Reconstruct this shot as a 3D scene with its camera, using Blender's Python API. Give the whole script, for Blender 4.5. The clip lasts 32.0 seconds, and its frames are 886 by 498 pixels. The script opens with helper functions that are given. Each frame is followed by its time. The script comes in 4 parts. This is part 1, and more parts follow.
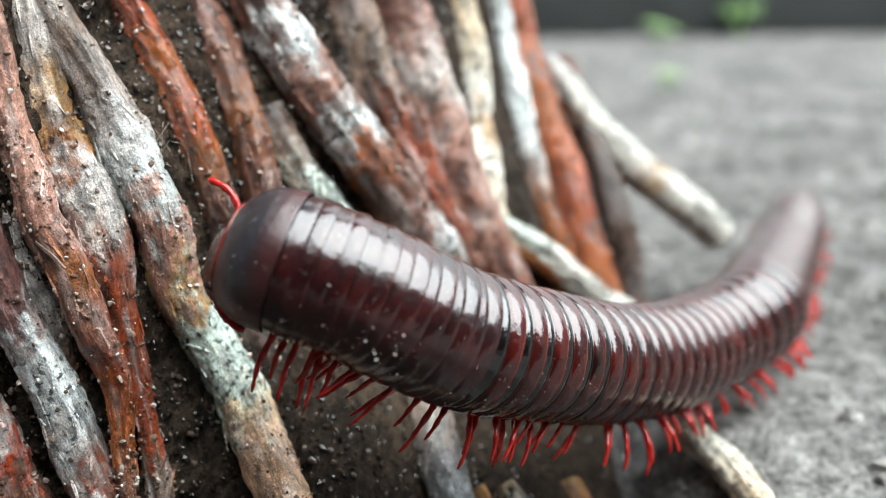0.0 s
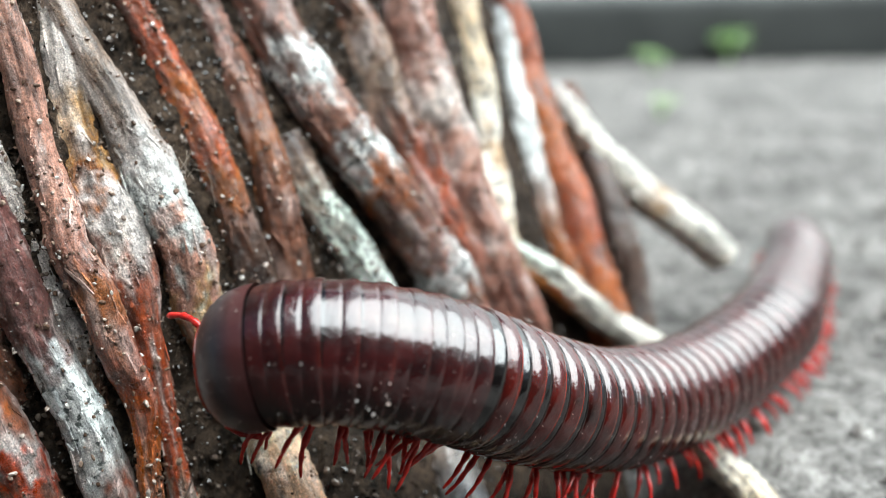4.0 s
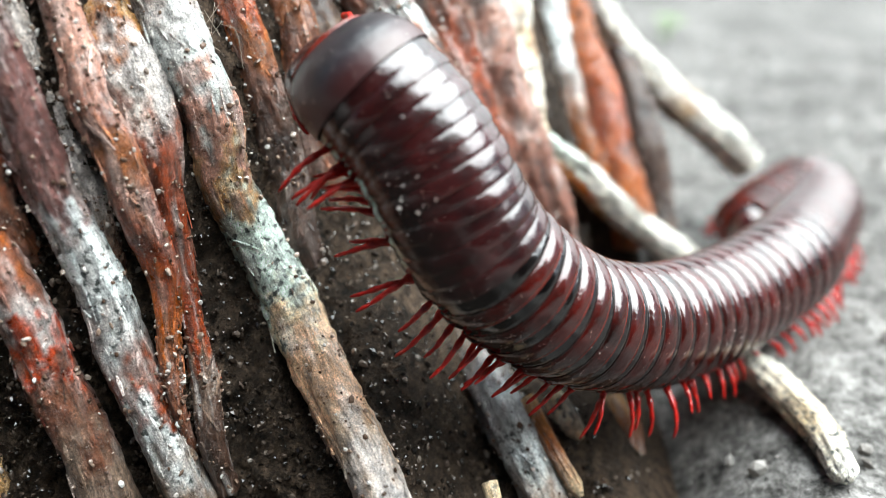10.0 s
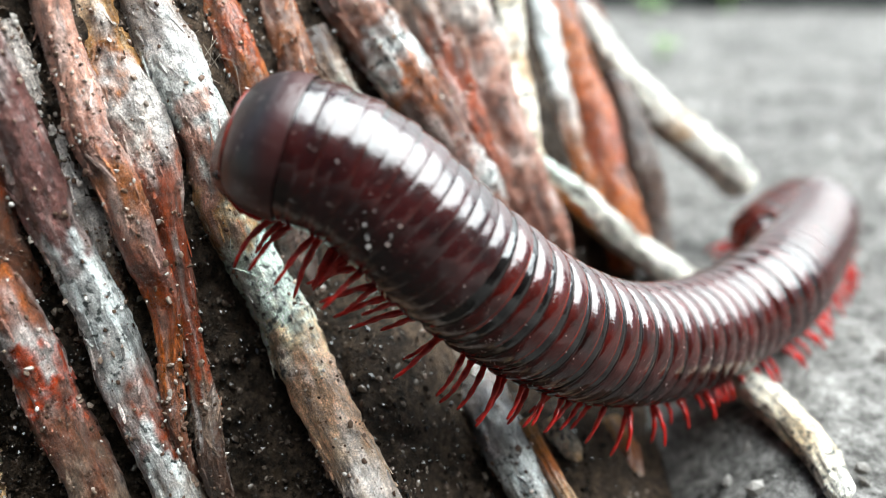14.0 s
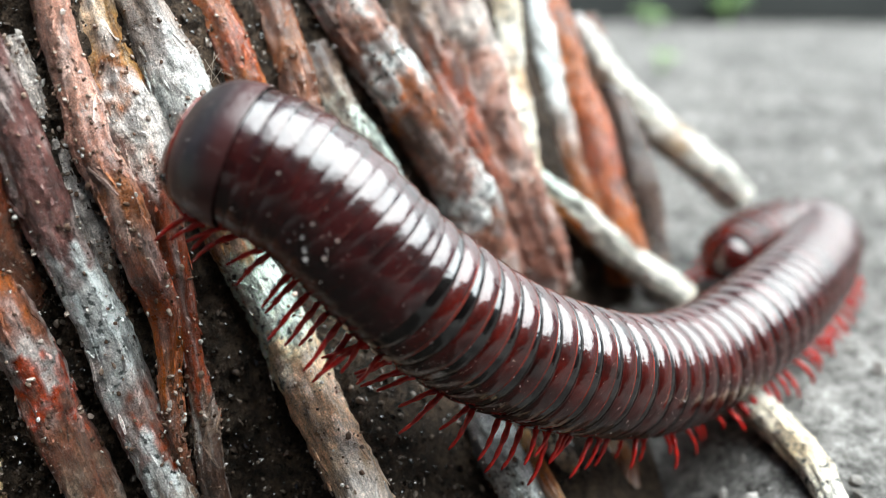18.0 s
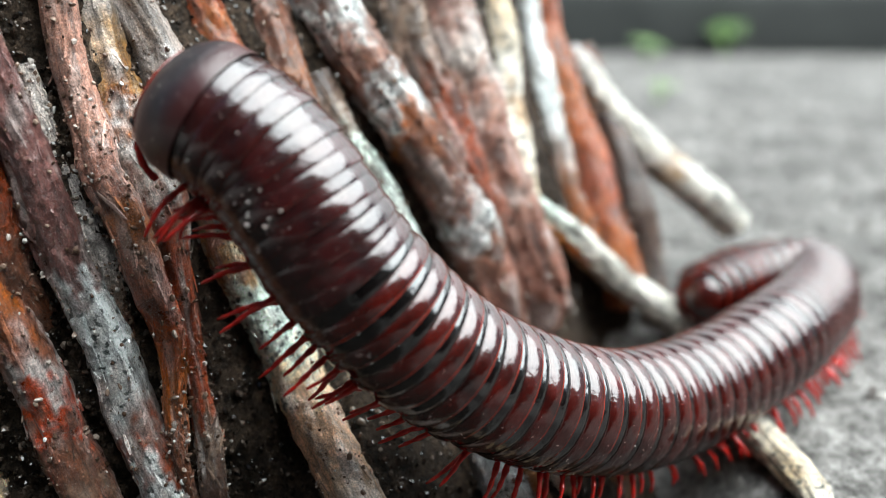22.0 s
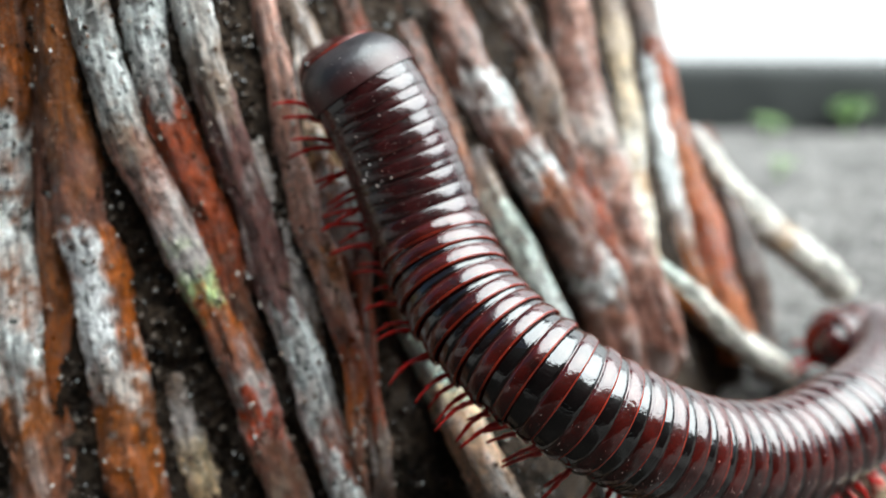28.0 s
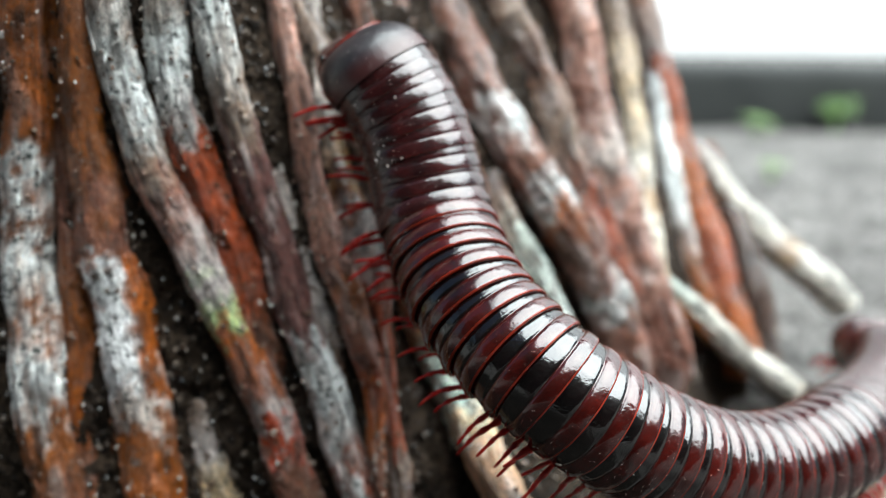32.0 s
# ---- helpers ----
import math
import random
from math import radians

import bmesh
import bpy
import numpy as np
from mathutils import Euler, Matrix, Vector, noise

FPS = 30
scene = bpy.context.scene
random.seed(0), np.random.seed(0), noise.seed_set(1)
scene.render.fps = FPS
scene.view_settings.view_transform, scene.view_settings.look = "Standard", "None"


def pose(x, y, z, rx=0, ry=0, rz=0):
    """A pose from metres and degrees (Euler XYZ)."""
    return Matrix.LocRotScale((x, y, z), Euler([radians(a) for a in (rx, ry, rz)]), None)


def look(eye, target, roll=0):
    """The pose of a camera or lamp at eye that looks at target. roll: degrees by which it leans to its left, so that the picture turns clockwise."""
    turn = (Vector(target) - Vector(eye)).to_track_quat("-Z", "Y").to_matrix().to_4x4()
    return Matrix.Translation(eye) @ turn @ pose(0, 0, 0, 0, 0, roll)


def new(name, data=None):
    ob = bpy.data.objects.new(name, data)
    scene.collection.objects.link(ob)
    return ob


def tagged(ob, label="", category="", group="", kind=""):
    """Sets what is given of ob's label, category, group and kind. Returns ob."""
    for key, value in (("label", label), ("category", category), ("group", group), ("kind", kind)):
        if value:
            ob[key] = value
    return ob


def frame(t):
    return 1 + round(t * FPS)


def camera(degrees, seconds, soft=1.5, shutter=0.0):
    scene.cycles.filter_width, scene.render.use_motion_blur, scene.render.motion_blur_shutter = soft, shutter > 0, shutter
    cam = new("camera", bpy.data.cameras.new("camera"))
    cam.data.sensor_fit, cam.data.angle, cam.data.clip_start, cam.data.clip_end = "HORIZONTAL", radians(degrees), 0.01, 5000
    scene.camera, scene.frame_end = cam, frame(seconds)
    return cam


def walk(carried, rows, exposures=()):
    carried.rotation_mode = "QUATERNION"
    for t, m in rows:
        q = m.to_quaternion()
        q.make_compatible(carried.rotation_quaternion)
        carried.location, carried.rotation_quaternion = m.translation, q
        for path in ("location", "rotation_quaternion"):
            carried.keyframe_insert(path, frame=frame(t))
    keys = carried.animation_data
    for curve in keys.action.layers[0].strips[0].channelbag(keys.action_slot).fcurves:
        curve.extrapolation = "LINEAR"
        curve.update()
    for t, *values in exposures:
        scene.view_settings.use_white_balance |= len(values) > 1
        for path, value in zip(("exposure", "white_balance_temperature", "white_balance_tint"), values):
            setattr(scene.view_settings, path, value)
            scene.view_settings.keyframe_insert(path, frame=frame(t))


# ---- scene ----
cam = camera(50.0, 32.0, soft=0.6)
cam.data.dof.use_dof = True
cam.data.dof.focus_distance = 0.0755
cam.data.dof.aperture_fstop = 17
PATH = [
    (0, (0.00669, 0.00133, 0.04799), (0.00138, 0.19117, -0.01472), -1.19),
    (0.5, (0.00587, 0.00104, 0.04815), (0.00262, 0.19140, -0.01310), -1.67),
    (1, (0.00553, 0.00054, 0.04805), (0.00128, 0.19125, -0.01204), -1.78),
    (1.5, (0.00493, -0.00002, 0.04796), (0.00103, 0.19135, -0.01001), -1.83),
    (2, (0.00502, -0.00046, 0.04829), (0.00092, 0.19126, -0.00852), -1.90),
    (2.5, (0.00469, -0.00052, 0.04828), (0.00100, 0.19137, -0.00796), -1.88),
    (4.5, (0.00414, -0.00033, 0.04741), (0.00086, 0.19126, -0.00988), -1.70),
    (5, (0.00330, 0.00077, 0.04596), (0.00063, 0.19077, -0.01644), -1.21),
    (5.5, (0.00189, 0.00196, 0.04472), (0.00047, 0.19038, -0.02233), -0.75),
    (6, (0.00120, 0.00170, 0.04245), (-0.00083, 0.18923, -0.02704), -0.08),
    (6.5, (-0.00055, 0.00203, 0.04110), (-0.00147, 0.18827, -0.03180), 0.92),
    (7, (-0.00107, 0.00210, 0.04131), (-0.00153, 0.18784, -0.03286), 1.33),
    (7.5, (-0.00099, 0.00210, 0.04160), (-0.00146, 0.18793, -0.03233), 1.41),
    (8, (-0.00103, 0.00211, 0.04190), (-0.00121, 0.18803, -0.03182), 1.33),
    (8.5, (-0.00080, 0.00211, 0.04222), (-0.00125, 0.18826, -0.03091), 0.98),
    (9, (-0.00056, 0.00236, 0.04276), (-0.00078, 0.18860, -0.03013), 0.71),
    (9.5, (-0.00055, 0.00249, 0.04249), (-0.00032, 0.18913, -0.02937), 0.55),
    (10, (-0.00079, 0.00253, 0.04217), (0.00016, 0.18959, -0.02859), 0.60),
    (10.5, (-0.00016, 0.00243, 0.04316), (0.00034, 0.18943, -0.02776), 0.60),
    (11, (-0.00038, 0.00246, 0.04258), (0.00099, 0.19027, -0.02615), 0.39),
    (11.5, (-0.00040, 0.00234, 0.04273), (0.00115, 0.19017, -0.02593), 0.36),
    (12, (-0.00007, 0.00214, 0.04267), (0.00062, 0.19022, -0.02532), 0.13),
    (12.5, (-0.00022, 0.00202, 0.04305), (0.00050, 0.18991, -0.02548), 0.21),
    (13, (-0.00006, 0.00180, 0.04326), (-0.00008, 0.18971, -0.02522), 0.07),
    (13.5, (-0.00023, 0.00169, 0.04306), (-0.00004, 0.18990, -0.02460), 0.02),
    (14, (-0.00020, 0.00152, 0.04277), (0.00004, 0.19022, -0.02349), -0.19),
    (14.5, (-0.00008, 0.00135, 0.04296), (0.00010, 0.19018, -0.02293), -0.19),
    (16.5, (-0.00014, 0.00124, 0.04297), (0.00020, 0.19009, -0.02288), -0.09),
    (17, (-0.00012, 0.00119, 0.04330), (0.00035, 0.18996, -0.02276), -0.10),
    (17.5, (0.00005, 0.00111, 0.04355), (0.00036, 0.18997, -0.02226), -0.04),
    (18, (-0.00002, 0.00075, 0.04329), (0.00023, 0.19019, -0.02086), -0.00),
    (18.5, (0.00006, 0.00015, 0.04317), (0.00005, 0.19017, -0.01922), -0.02),
    (19, (0.00001, 0.00000, 0.04319), (-0.00001, 0.19022, -0.01860), -0.00),
    (19.5, (-0.00007, -0.00010, 0.04324), (-0.00003, 0.19009, -0.01863), 0.09),
    (20, (-0.00017, -0.00024, 0.04326), (0.00014, 0.19018, -0.01790), 0.04),
    (20.5, (-0.00018, -0.00047, 0.04349), (0.00024, 0.19022, -0.01680), 0.10),
    (21, (-0.00010, -0.00070, 0.04334), (0.00019, 0.19040, -0.01566), 0.05),
    (21.5, (-0.00019, -0.00088, 0.04323), (0.00029, 0.19038, -0.01524), 0.06),
    (22, (-0.00007, -0.00097, 0.04334), (0.00028, 0.19035, -0.01494), 0.04),
    (22.5, (-0.00009, -0.00129, 0.04348), (0.00013, 0.19019, -0.01425), 0.05),
    (23, (-0.00021, -0.00188, 0.04346), (-0.00073, 0.18985, -0.01344), 0.05),
    (23.5, (-0.00012, -0.00330, 0.04374), (-0.00229, 0.18893, -0.01144), -0.05),
    (24, (0.00007, -0.00476, 0.04412), (-0.00365, 0.18802, -0.00901), -0.29),
    (24.5, (0.00026, -0.00657, 0.04474), (-0.00578, 0.18649, -0.00713), -0.36),
    (25, (0.00015, -0.00917, 0.04441), (-0.00936, 0.18429, -0.00544), -0.56),
    (25.5, (-0.00012, -0.01085, 0.04493), (-0.01334, 0.18233, -0.00514), -0.48),
    (26, (-0.00103, -0.01263, 0.04487), (-0.01764, 0.18068, -0.00367), -0.52),
    (26.5, (-0.00151, -0.01477, 0.04515), (-0.02168, 0.17854, -0.00203), -0.48),
    (28.5, (-0.00198, -0.01879, 0.04580), (-0.02649, 0.17516, 0.00359), -0.19),
    (29, (-0.00193, -0.01912, 0.04539), (-0.02668, 0.17509, 0.00453), -0.35),
    (29.5, (-0.00197, -0.01933, 0.04565), (-0.02654, 0.17491, 0.00486), -0.35),
    (30, (-0.00170, -0.01963, 0.04596), (-0.02654, 0.17460, 0.00524), -0.35),
    (30.5, (-0.00141, -0.01929, 0.04577), (-0.02597, 0.17497, 0.00500), -0.43),
    (31, (-0.00213, -0.01786, 0.04642), (-0.02433, 0.17611, 0.00303), -0.15),
    (31.5, (-0.00510, -0.01714, 0.04799), (-0.02346, 0.17655, 0.00162), 0.12),
    (32, (-0.00562, -0.01876, 0.04941), (-0.02621, 0.17492, 0.00397), 0.05),
]
walk(cam, [(t, look(eye, target, roll)) for t, eye, target, roll in PATH], exposures=[(0, 1.32, 6300, 4), (4, 1.45, 6300, 4), (9, 1.74, 6300, 4), (18, 1.58, 6300, 4), (25, 1.38, 6300, 4), (30, 1.42, 6300, 4), (32, 1.38, 6300, 4)])

# ---- light ----
world = bpy.data.worlds.new("sky")
scene.world = world
world.use_nodes = True
wn = world.node_tree.nodes
sky = wn.new("ShaderNodeTexSky")
sky.sky_type, sky.sun_disc = "NISHITA", False
sky.sun_elevation, sky.sun_rotation = radians(61), radians(98)
sky.air_density, sky.dust_density, sky.ozone_density = 1.0, 4.0, 1.0
wn["Background"].inputs["Strength"].default_value = 0.035
world.node_tree.links.new(sky.outputs[0], wn["Background"].inputs["Color"])
sun = new("sun", bpy.data.lights.new("sun", "SUN"))
sun.data.energy, sun.data.angle, sun.data.color = 4.6, radians(76), (0.95, 0.985, 1.0)
sun.matrix_world = look((0.48, -0.07, 0.87), (0, 0, 0))

MM = 0.001
GROUND = -4.0 * MM


# ---- materials ----
def nodes_of(name, rough, metal=0.0, spec=0.5):
    m = bpy.data.materials.new(name)
    m.use_nodes = True
    n, l = m.node_tree.nodes, m.node_tree.links
    b = n["Principled BSDF"]
    b.inputs["Roughness"].default_value = rough
    b.inputs["Metallic"].default_value = metal
    b.inputs["Specular IOR Level"].default_value = spec
    return m, n, l, b


def noise_node(n, l, coord, scale, detail=4.0, rough=0.6, stretch=None):
    t = n.new("ShaderNodeTexNoise")
    t.inputs["Scale"].default_value, t.inputs["Detail"].default_value, t.inputs["Roughness"].default_value = scale, detail, rough
    if stretch:
        mp = n.new("ShaderNodeMapping")
        mp.inputs["Scale"].default_value = stretch
        l.new(coord, mp.inputs["Vector"])
        coord = mp.outputs[0]
    l.new(coord, t.inputs["Vector"])
    return t.outputs["Fac"]


def ramp(n, l, fac, stops):
    r = n.new("ShaderNodeValToRGB")
    while len(r.color_ramp.elements) < len(stops):
        r.color_ramp.elements.new(0.5)
    for e, (p, c) in zip(r.color_ramp.elements, stops):
        e.position, e.color = p, (*c, 1) if len(c) == 3 else c
    l.new(fac, r.inputs[0])
    return r.outputs[0]


def mixed(n, l, kind, fac, a, b):
    m = n.new("ShaderNodeMix")
    m.data_type, m.blend_type = "RGBA", kind
    for socket, v in ((m.inputs[0], fac), (m.inputs[6], a), (m.inputs[7], b)):
        if isinstance(v, (int, float)):
            socket.default_value = v
        elif isinstance(v, tuple):
            socket.default_value = (*v, 1)
        else:
            l.new(v, socket)
    return m.outputs[2]


def bumped(n, l, b, pairs):
    last = None
    for height, strength, distance in pairs:
        k = n.new("ShaderNodeBump")
        k.inputs["Strength"].default_value, k.inputs["Distance"].default_value = strength, distance
        l.new(height, k.inputs["Height"])
        if last:
            l.new(last, k.inputs["Normal"])
        last = k.outputs[0]
    l.new(last, b.inputs["Normal"])


def grey(v):
    return (v, v, v)


def bark_material():
    """Bark whose base colour is carried on each root; fibres, crust, lichen spots and a damp gloss on top."""
    m, n, l, b = nodes_of("bark", 0.5)
    at = n.new("ShaderNodeVertexColor")
    at.layer_name = "tone"
    wood = n.new("ShaderNodeAttribute")
    wood.attribute_name = "grain"
    co = n.new("ShaderNodeNewGeometry").outputs["Position"]
    fine, mid, coarse = noise_node(n, l, co, 2400, 5, 0.7), noise_node(n, l, co, 750, 5, 0.7), noise_node(n, l, co, 190, 4, 0.6)
    grain, strand = noise_node(n, l, wood.outputs["Vector"], 2.6, 6, 0.75), noise_node(n, l, wood.outputs["Vector"], 0.8, 4, 0.6)
    rich = n.new("ShaderNodeHueSaturation")
    rich.inputs["Saturation"].default_value, rich.inputs["Value"].default_value = 1.14, 0.97
    l.new(at.outputs[0], rich.inputs["Color"])
    c = mixed(n, l, "MULTIPLY", 0.9, rich.outputs[0], ramp(n, l, mid, [(0.32, grey(0.50)), (0.5, grey(1.12)), (0.70, grey(1.6))]))
    c = mixed(n, l, "MULTIPLY", 0.85, c, ramp(n, l, grain, [(0.36, grey(0.45)), (0.5, grey(1.18)), (0.66, grey(1.5))]))
    c = mixed(n, l, "MULTIPLY", 0.6, c, ramp(n, l, strand, [(0.36, grey(0.65)), (0.55, grey(1.12))]))
    crust = ramp(n, l, mid, [(0.63, grey(0.0)), (0.70, grey(0.5))])
    c = mixed(n, l, "MIX", crust, c, (0.38, 0.26, 0.20))
    dirt = ramp(n, l, coarse, [(0.61, grey(0.0)), (0.72, grey(0.7))])
    c = mixed(n, l, "MIX", dirt, c, (0.05, 0.030, 0.020))
    pale = n.new("ShaderNodeRGBToBW")
    l.new(at.outputs[0], pale.inputs[0])
    spots = mixed(n, l, "MULTIPLY", 1.0, ramp(n, l, pale.outputs[0], [(0.40, grey(0.0)), (0.52, grey(1.0))]), ramp(n, l, noise_node(n, l, co, 1500, 2, 0.5), [(0.36, grey(0.9)), (0.42, grey(0.0))]))
    c = mixed(n, l, "MIX", spots, c, (0.035, 0.045, 0.040))
    tiny = noise_node(n, l, co, 6500, 3, 0.7)
    c = mixed(n, l, "MULTIPLY", 0.8, c, ramp(n, l, tiny, [(0.36, grey(0.55)), (0.5, grey(1.08)), (0.66, grey(1.7))]))
    pits = ramp(n, l, fine, [(0.29, grey(0.85)), (0.36, grey(0.0))])
    c = mixed(n, l, "MIX", pits, c, (0.015, 0.010, 0.008))
    specks = ramp(n, l, fine, [(0.65, grey(0.0)), (0.70, grey(0.85))])
    c = mixed(n, l, "MIX", specks, c, (0.66, 0.60, 0.54))
    l.new(c, b.inputs["Base Color"])
    l.new(ramp(n, l, mid, [(0.35, grey(0.25)), (0.7, grey(0.6))]), b.inputs["Roughness"])
    b.inputs["Coat Weight"].default_value, b.inputs["Coat Roughness"].default_value = 0.35, 0.16
    bumped(n, l, b, [(coarse, 0.6, 0.0010), (strand, 0.9, 0.0014), (grain, 0.8, 0.0009), (mid, 0.9, 0.0006), (fine, 0.8, 0.00026), (tiny, 0.6, 0.00008)])
    return m


def soil_material(name, dark, light, spread=1.0, rough=0.85, gloss=0.3):
    m, n, l, b = nodes_of(name, rough, spec=gloss)
    co = n.new("ShaderNodeNewGeometry").outputs["Position"]
    big, mid, fine = noise_node(n, l, co, 45 * spread, 5, 0.6), noise_node(n, l, co, 330 * spread, 6, 0.7), noise_node(n, l, co, 1500 * spread, 4, 0.7)
    c = ramp(n, l, mid, [(0.36, dark), (0.64, light)])
    c = mixed(n, l, "MULTIPLY", 0.7, c, ramp(n, l, big, [(0.33, grey(0.34)), (0.66, grey(1.45))]))
    c = mixed(n, l, "MULTIPLY", 0.6, c, ramp(n, l, fine, [(0.38, grey(0.35)), (0.62, grey(1.7))]))
    l.new(c, b.inputs["Base Color"])
    bumped(n, l, b, [(big, 0.5, 0.003), (mid, 0.9, 0.0020), (fine, 0.9, 0.0008)])
    return m


def grain_material(name, stops, rough=0.4):
    """Loose bits, each with a colour of its own."""
    m, n, l, b = nodes_of(name, rough)
    isl = n.new("ShaderNodeNewGeometry").outputs["Random Per Island"]
    co = n.new("ShaderNodeNewGeometry").outputs["Position"]
    c = mixed(n, l, "MULTIPLY", 0.5, ramp(n, l, isl, stops), ramp(n, l, noise_node(n, l, co, 2500), [(0.3, grey(0.5)), (0.7, grey(1.4))]))
    l.new(c, b.inputs["Base Color"])
    return m


def shell_material(name, low, high, rough_low, rough_high, dust=0.5, spec=0.5, margin=None):
    """Hard cuticle: glossy, with dents, blotches and a film of dust. margin: the colour of its hind edge."""
    m, n, l, b = nodes_of(name, rough_low, spec=spec)
    tc = n.new("ShaderNodeTexCoord").outputs["Object"]
    rnd = n.new("ShaderNodeObjectInfo").outputs["Random"]
    shift = n.new("ShaderNodeVectorMath")
    shift.operation = "ADD"
    l.new(tc, shift.inputs[0])
    l.new(rnd, shift.inputs[1])
    co = shift.outputs[0]
    big, fine, wave = noise_node(n, l, co, 420, 4, 0.6), noise_node(n, l, co, 2400, 5, 0.7), noise_node(n, l, co, 900, 3, 0.55)
    c = ramp(n, l, big, [(0.3, low), (0.7, high)])
    if margin:
        axis = n.new("ShaderNodeSeparateXYZ")
        l.new(tc, axis.inputs[0])
        band = n.new("ShaderNodeMapRange")
        band.inputs["From Min"].default_value, band.inputs["From Max"].default_value = 0.0022, 0.0008
        l.new(axis.outputs[1], band.inputs["Value"])
        c = mixed(n, l, "MIX", band.outputs[0], c, margin)
    c = mixed(n, l, "MULTIPLY", 0.5, c, ramp(n, l, rnd, [(0.0, grey(0.7)), (1.0, grey(1.25))]))
    specks = ramp(n, l, fine, [(0.64, grey(0.0)), (0.74, grey(dust))])
    c = mixed(n, l, "MIX", specks, c, (0.42, 0.33, 0.30))
    l.new(c, b.inputs["Base Color"])
    l.new(ramp(n, l, fine, [(0.35, grey(rough_low)), (0.72, grey(rough_high))]), b.inputs["Roughness"])
    bumped(n, l, b, [(big, 0.30, 0.0004), (wave, 0.25, 0.00016), (fine, 0.22, 0.00005)])
    return m


def plain_material(name, a, c2, rough, scale=1200, bump=0.0002, spec=0.5):
    m, n, l, b = nodes_of(name, rough, spec=spec)
    co = n.new("ShaderNodeTexCoord").outputs["Object"]
    f = noise_node(n, l, co, scale, 4, 0.65)
    l.new(ramp(n, l, f, [(0.3, a), (0.7, c2)]), b.inputs["Base Color"])
    bumped(n, l, b, [(f, 0.4, bump)])
    return m


BARK = bark_material()
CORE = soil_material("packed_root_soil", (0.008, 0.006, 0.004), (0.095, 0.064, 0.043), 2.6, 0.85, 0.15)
SOIL = soil_material("grey_dusty_soil", (0.045, 0.042, 0.038), (0.33, 0.315, 0.30), 1.0, 0.9, 0.2)
CRUMB = grain_material("soil_crumb", [(0.0, (0.006, 0.005, 0.004)), (0.55, (0.028, 0.020, 0.015)), (0.82, (0.085, 0.062, 0.048)), (0.95, (0.17, 0.135, 0.11)), (1.0, (0.36, 0.33, 0.30))], 0.12)
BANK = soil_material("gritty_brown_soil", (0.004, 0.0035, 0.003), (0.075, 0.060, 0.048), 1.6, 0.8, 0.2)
FRONT_DARK = soil_material("unseen_dark_soil", (0.003, 0.003, 0.002), (0.030, 0.025, 0.020), 1.6, 0.6, 0.3)
SCREEN = soil_material("dark_screen", (0.008, 0.008, 0.007), (0.030, 0.028, 0.025), 0.3, 0.8, 0.3)
SAND = grain_material("root_sand", [(0.0, (0.05, 0.028, 0.018)), (0.4, (0.14, 0.085, 0.06)), (0.75, (0.30, 0.22, 0.17)), (0.92, (0.50, 0.45, 0.41)), (1.0, (0.72, 0.70, 0.67))], 0.2)
GRAVEL = grain_material("gravel_bit", [(0.0, (0.10, 0.09, 0.08)), (0.5, (0.30, 0.28, 0.26)), (1.0, (0.52, 0.50, 0.48))], 0.8)
SHELL = shell_material("black_cuticle", (0.002, 0.002, 0.002), (0.006, 0.003, 0.003), 0.05, 0.13, 0.12, 1.0)
BAND = shell_material("oxblood_cuticle", (0.008, 0.0015, 0.0012), (0.064, 0.0052, 0.0034), 0.08, 0.22, 0.24, 0.9)
RIM = shell_material("red_rim_cuticle", (0.07, 0.006, 0.003), (0.24, 0.020, 0.008), 0.12, 0.28, 0.10, 0.6)
COLLAR = shell_material("plum_cuticle", (0.007, 0.0025, 0.003), (0.042, 0.007, 0.007), 0.10, 0.28, 0.42, 0.9)
SHIELD = shell_material("slate_cuticle", (0.009, 0.010, 0.013), (0.034, 0.026, 0.030), 0.30, 0.50, 0.70, 0.75, margin=(0.050, 0.011, 0.011))
FACE = shell_material("dark_red_cuticle", (0.010, 0.002, 0.002), (0.042, 0.005, 0.004), 0.16, 0.34, 0.20, 0.6)
LEG = plain_material("crimson_leg", (0.24, 0.007, 0.007), (0.60, 0.026, 0.018), 0.10, 1500, 0.00014)
LEG.node_tree.nodes["Principled BSDF"].inputs["Subsurface Weight"].default_value = 0.35
LEG.node_tree.nodes["Principled BSDF"].inputs["Subsurface Radius"].default_value = (0.0006, 0.00012, 0.0001)
EYE = plain_material("black_eye", (0.004, 0.004, 0.004), (0.012, 0.010, 0.010), 0.15, 3000)
CONCRETE = plain_material("dark_damp_kerb", (0.010, 0.012, 0.011), (0.026, 0.029, 0.027), 0.8, 40, 0.002)
GLOW = plain_material("glowing_distance", (0.80, 0.82, 0.83), (0.86, 0.87, 0.87), 0.9, 3, 0.002)
# emission put into the backdrop's surface, so the distance stays bright
GLOW.node_tree.nodes["Principled BSDF"].inputs["Emission Color"].default_value = (0.93, 0.97, 1.0, 1)
GLOW.node_tree.nodes["Principled BSDF"].inputs["Emission Strength"].default_value = 0.5
WATER = plain_material("clear_water", (0.98, 0.98, 0.98), (1.0, 1.0, 1.0), 0.02, 300, 0.00002)
WATER.node_tree.nodes["Principled BSDF"].inputs["Transmission Weight"].default_value = 1.0
WATER.node_tree.nodes["Principled BSDF"].inputs["IOR"].default_value = 1.33
FIBRE = plain_material("dry_fibre", (0.20, 0.15, 0.11), (0.42, 0.36, 0.30), 0.6, 900)
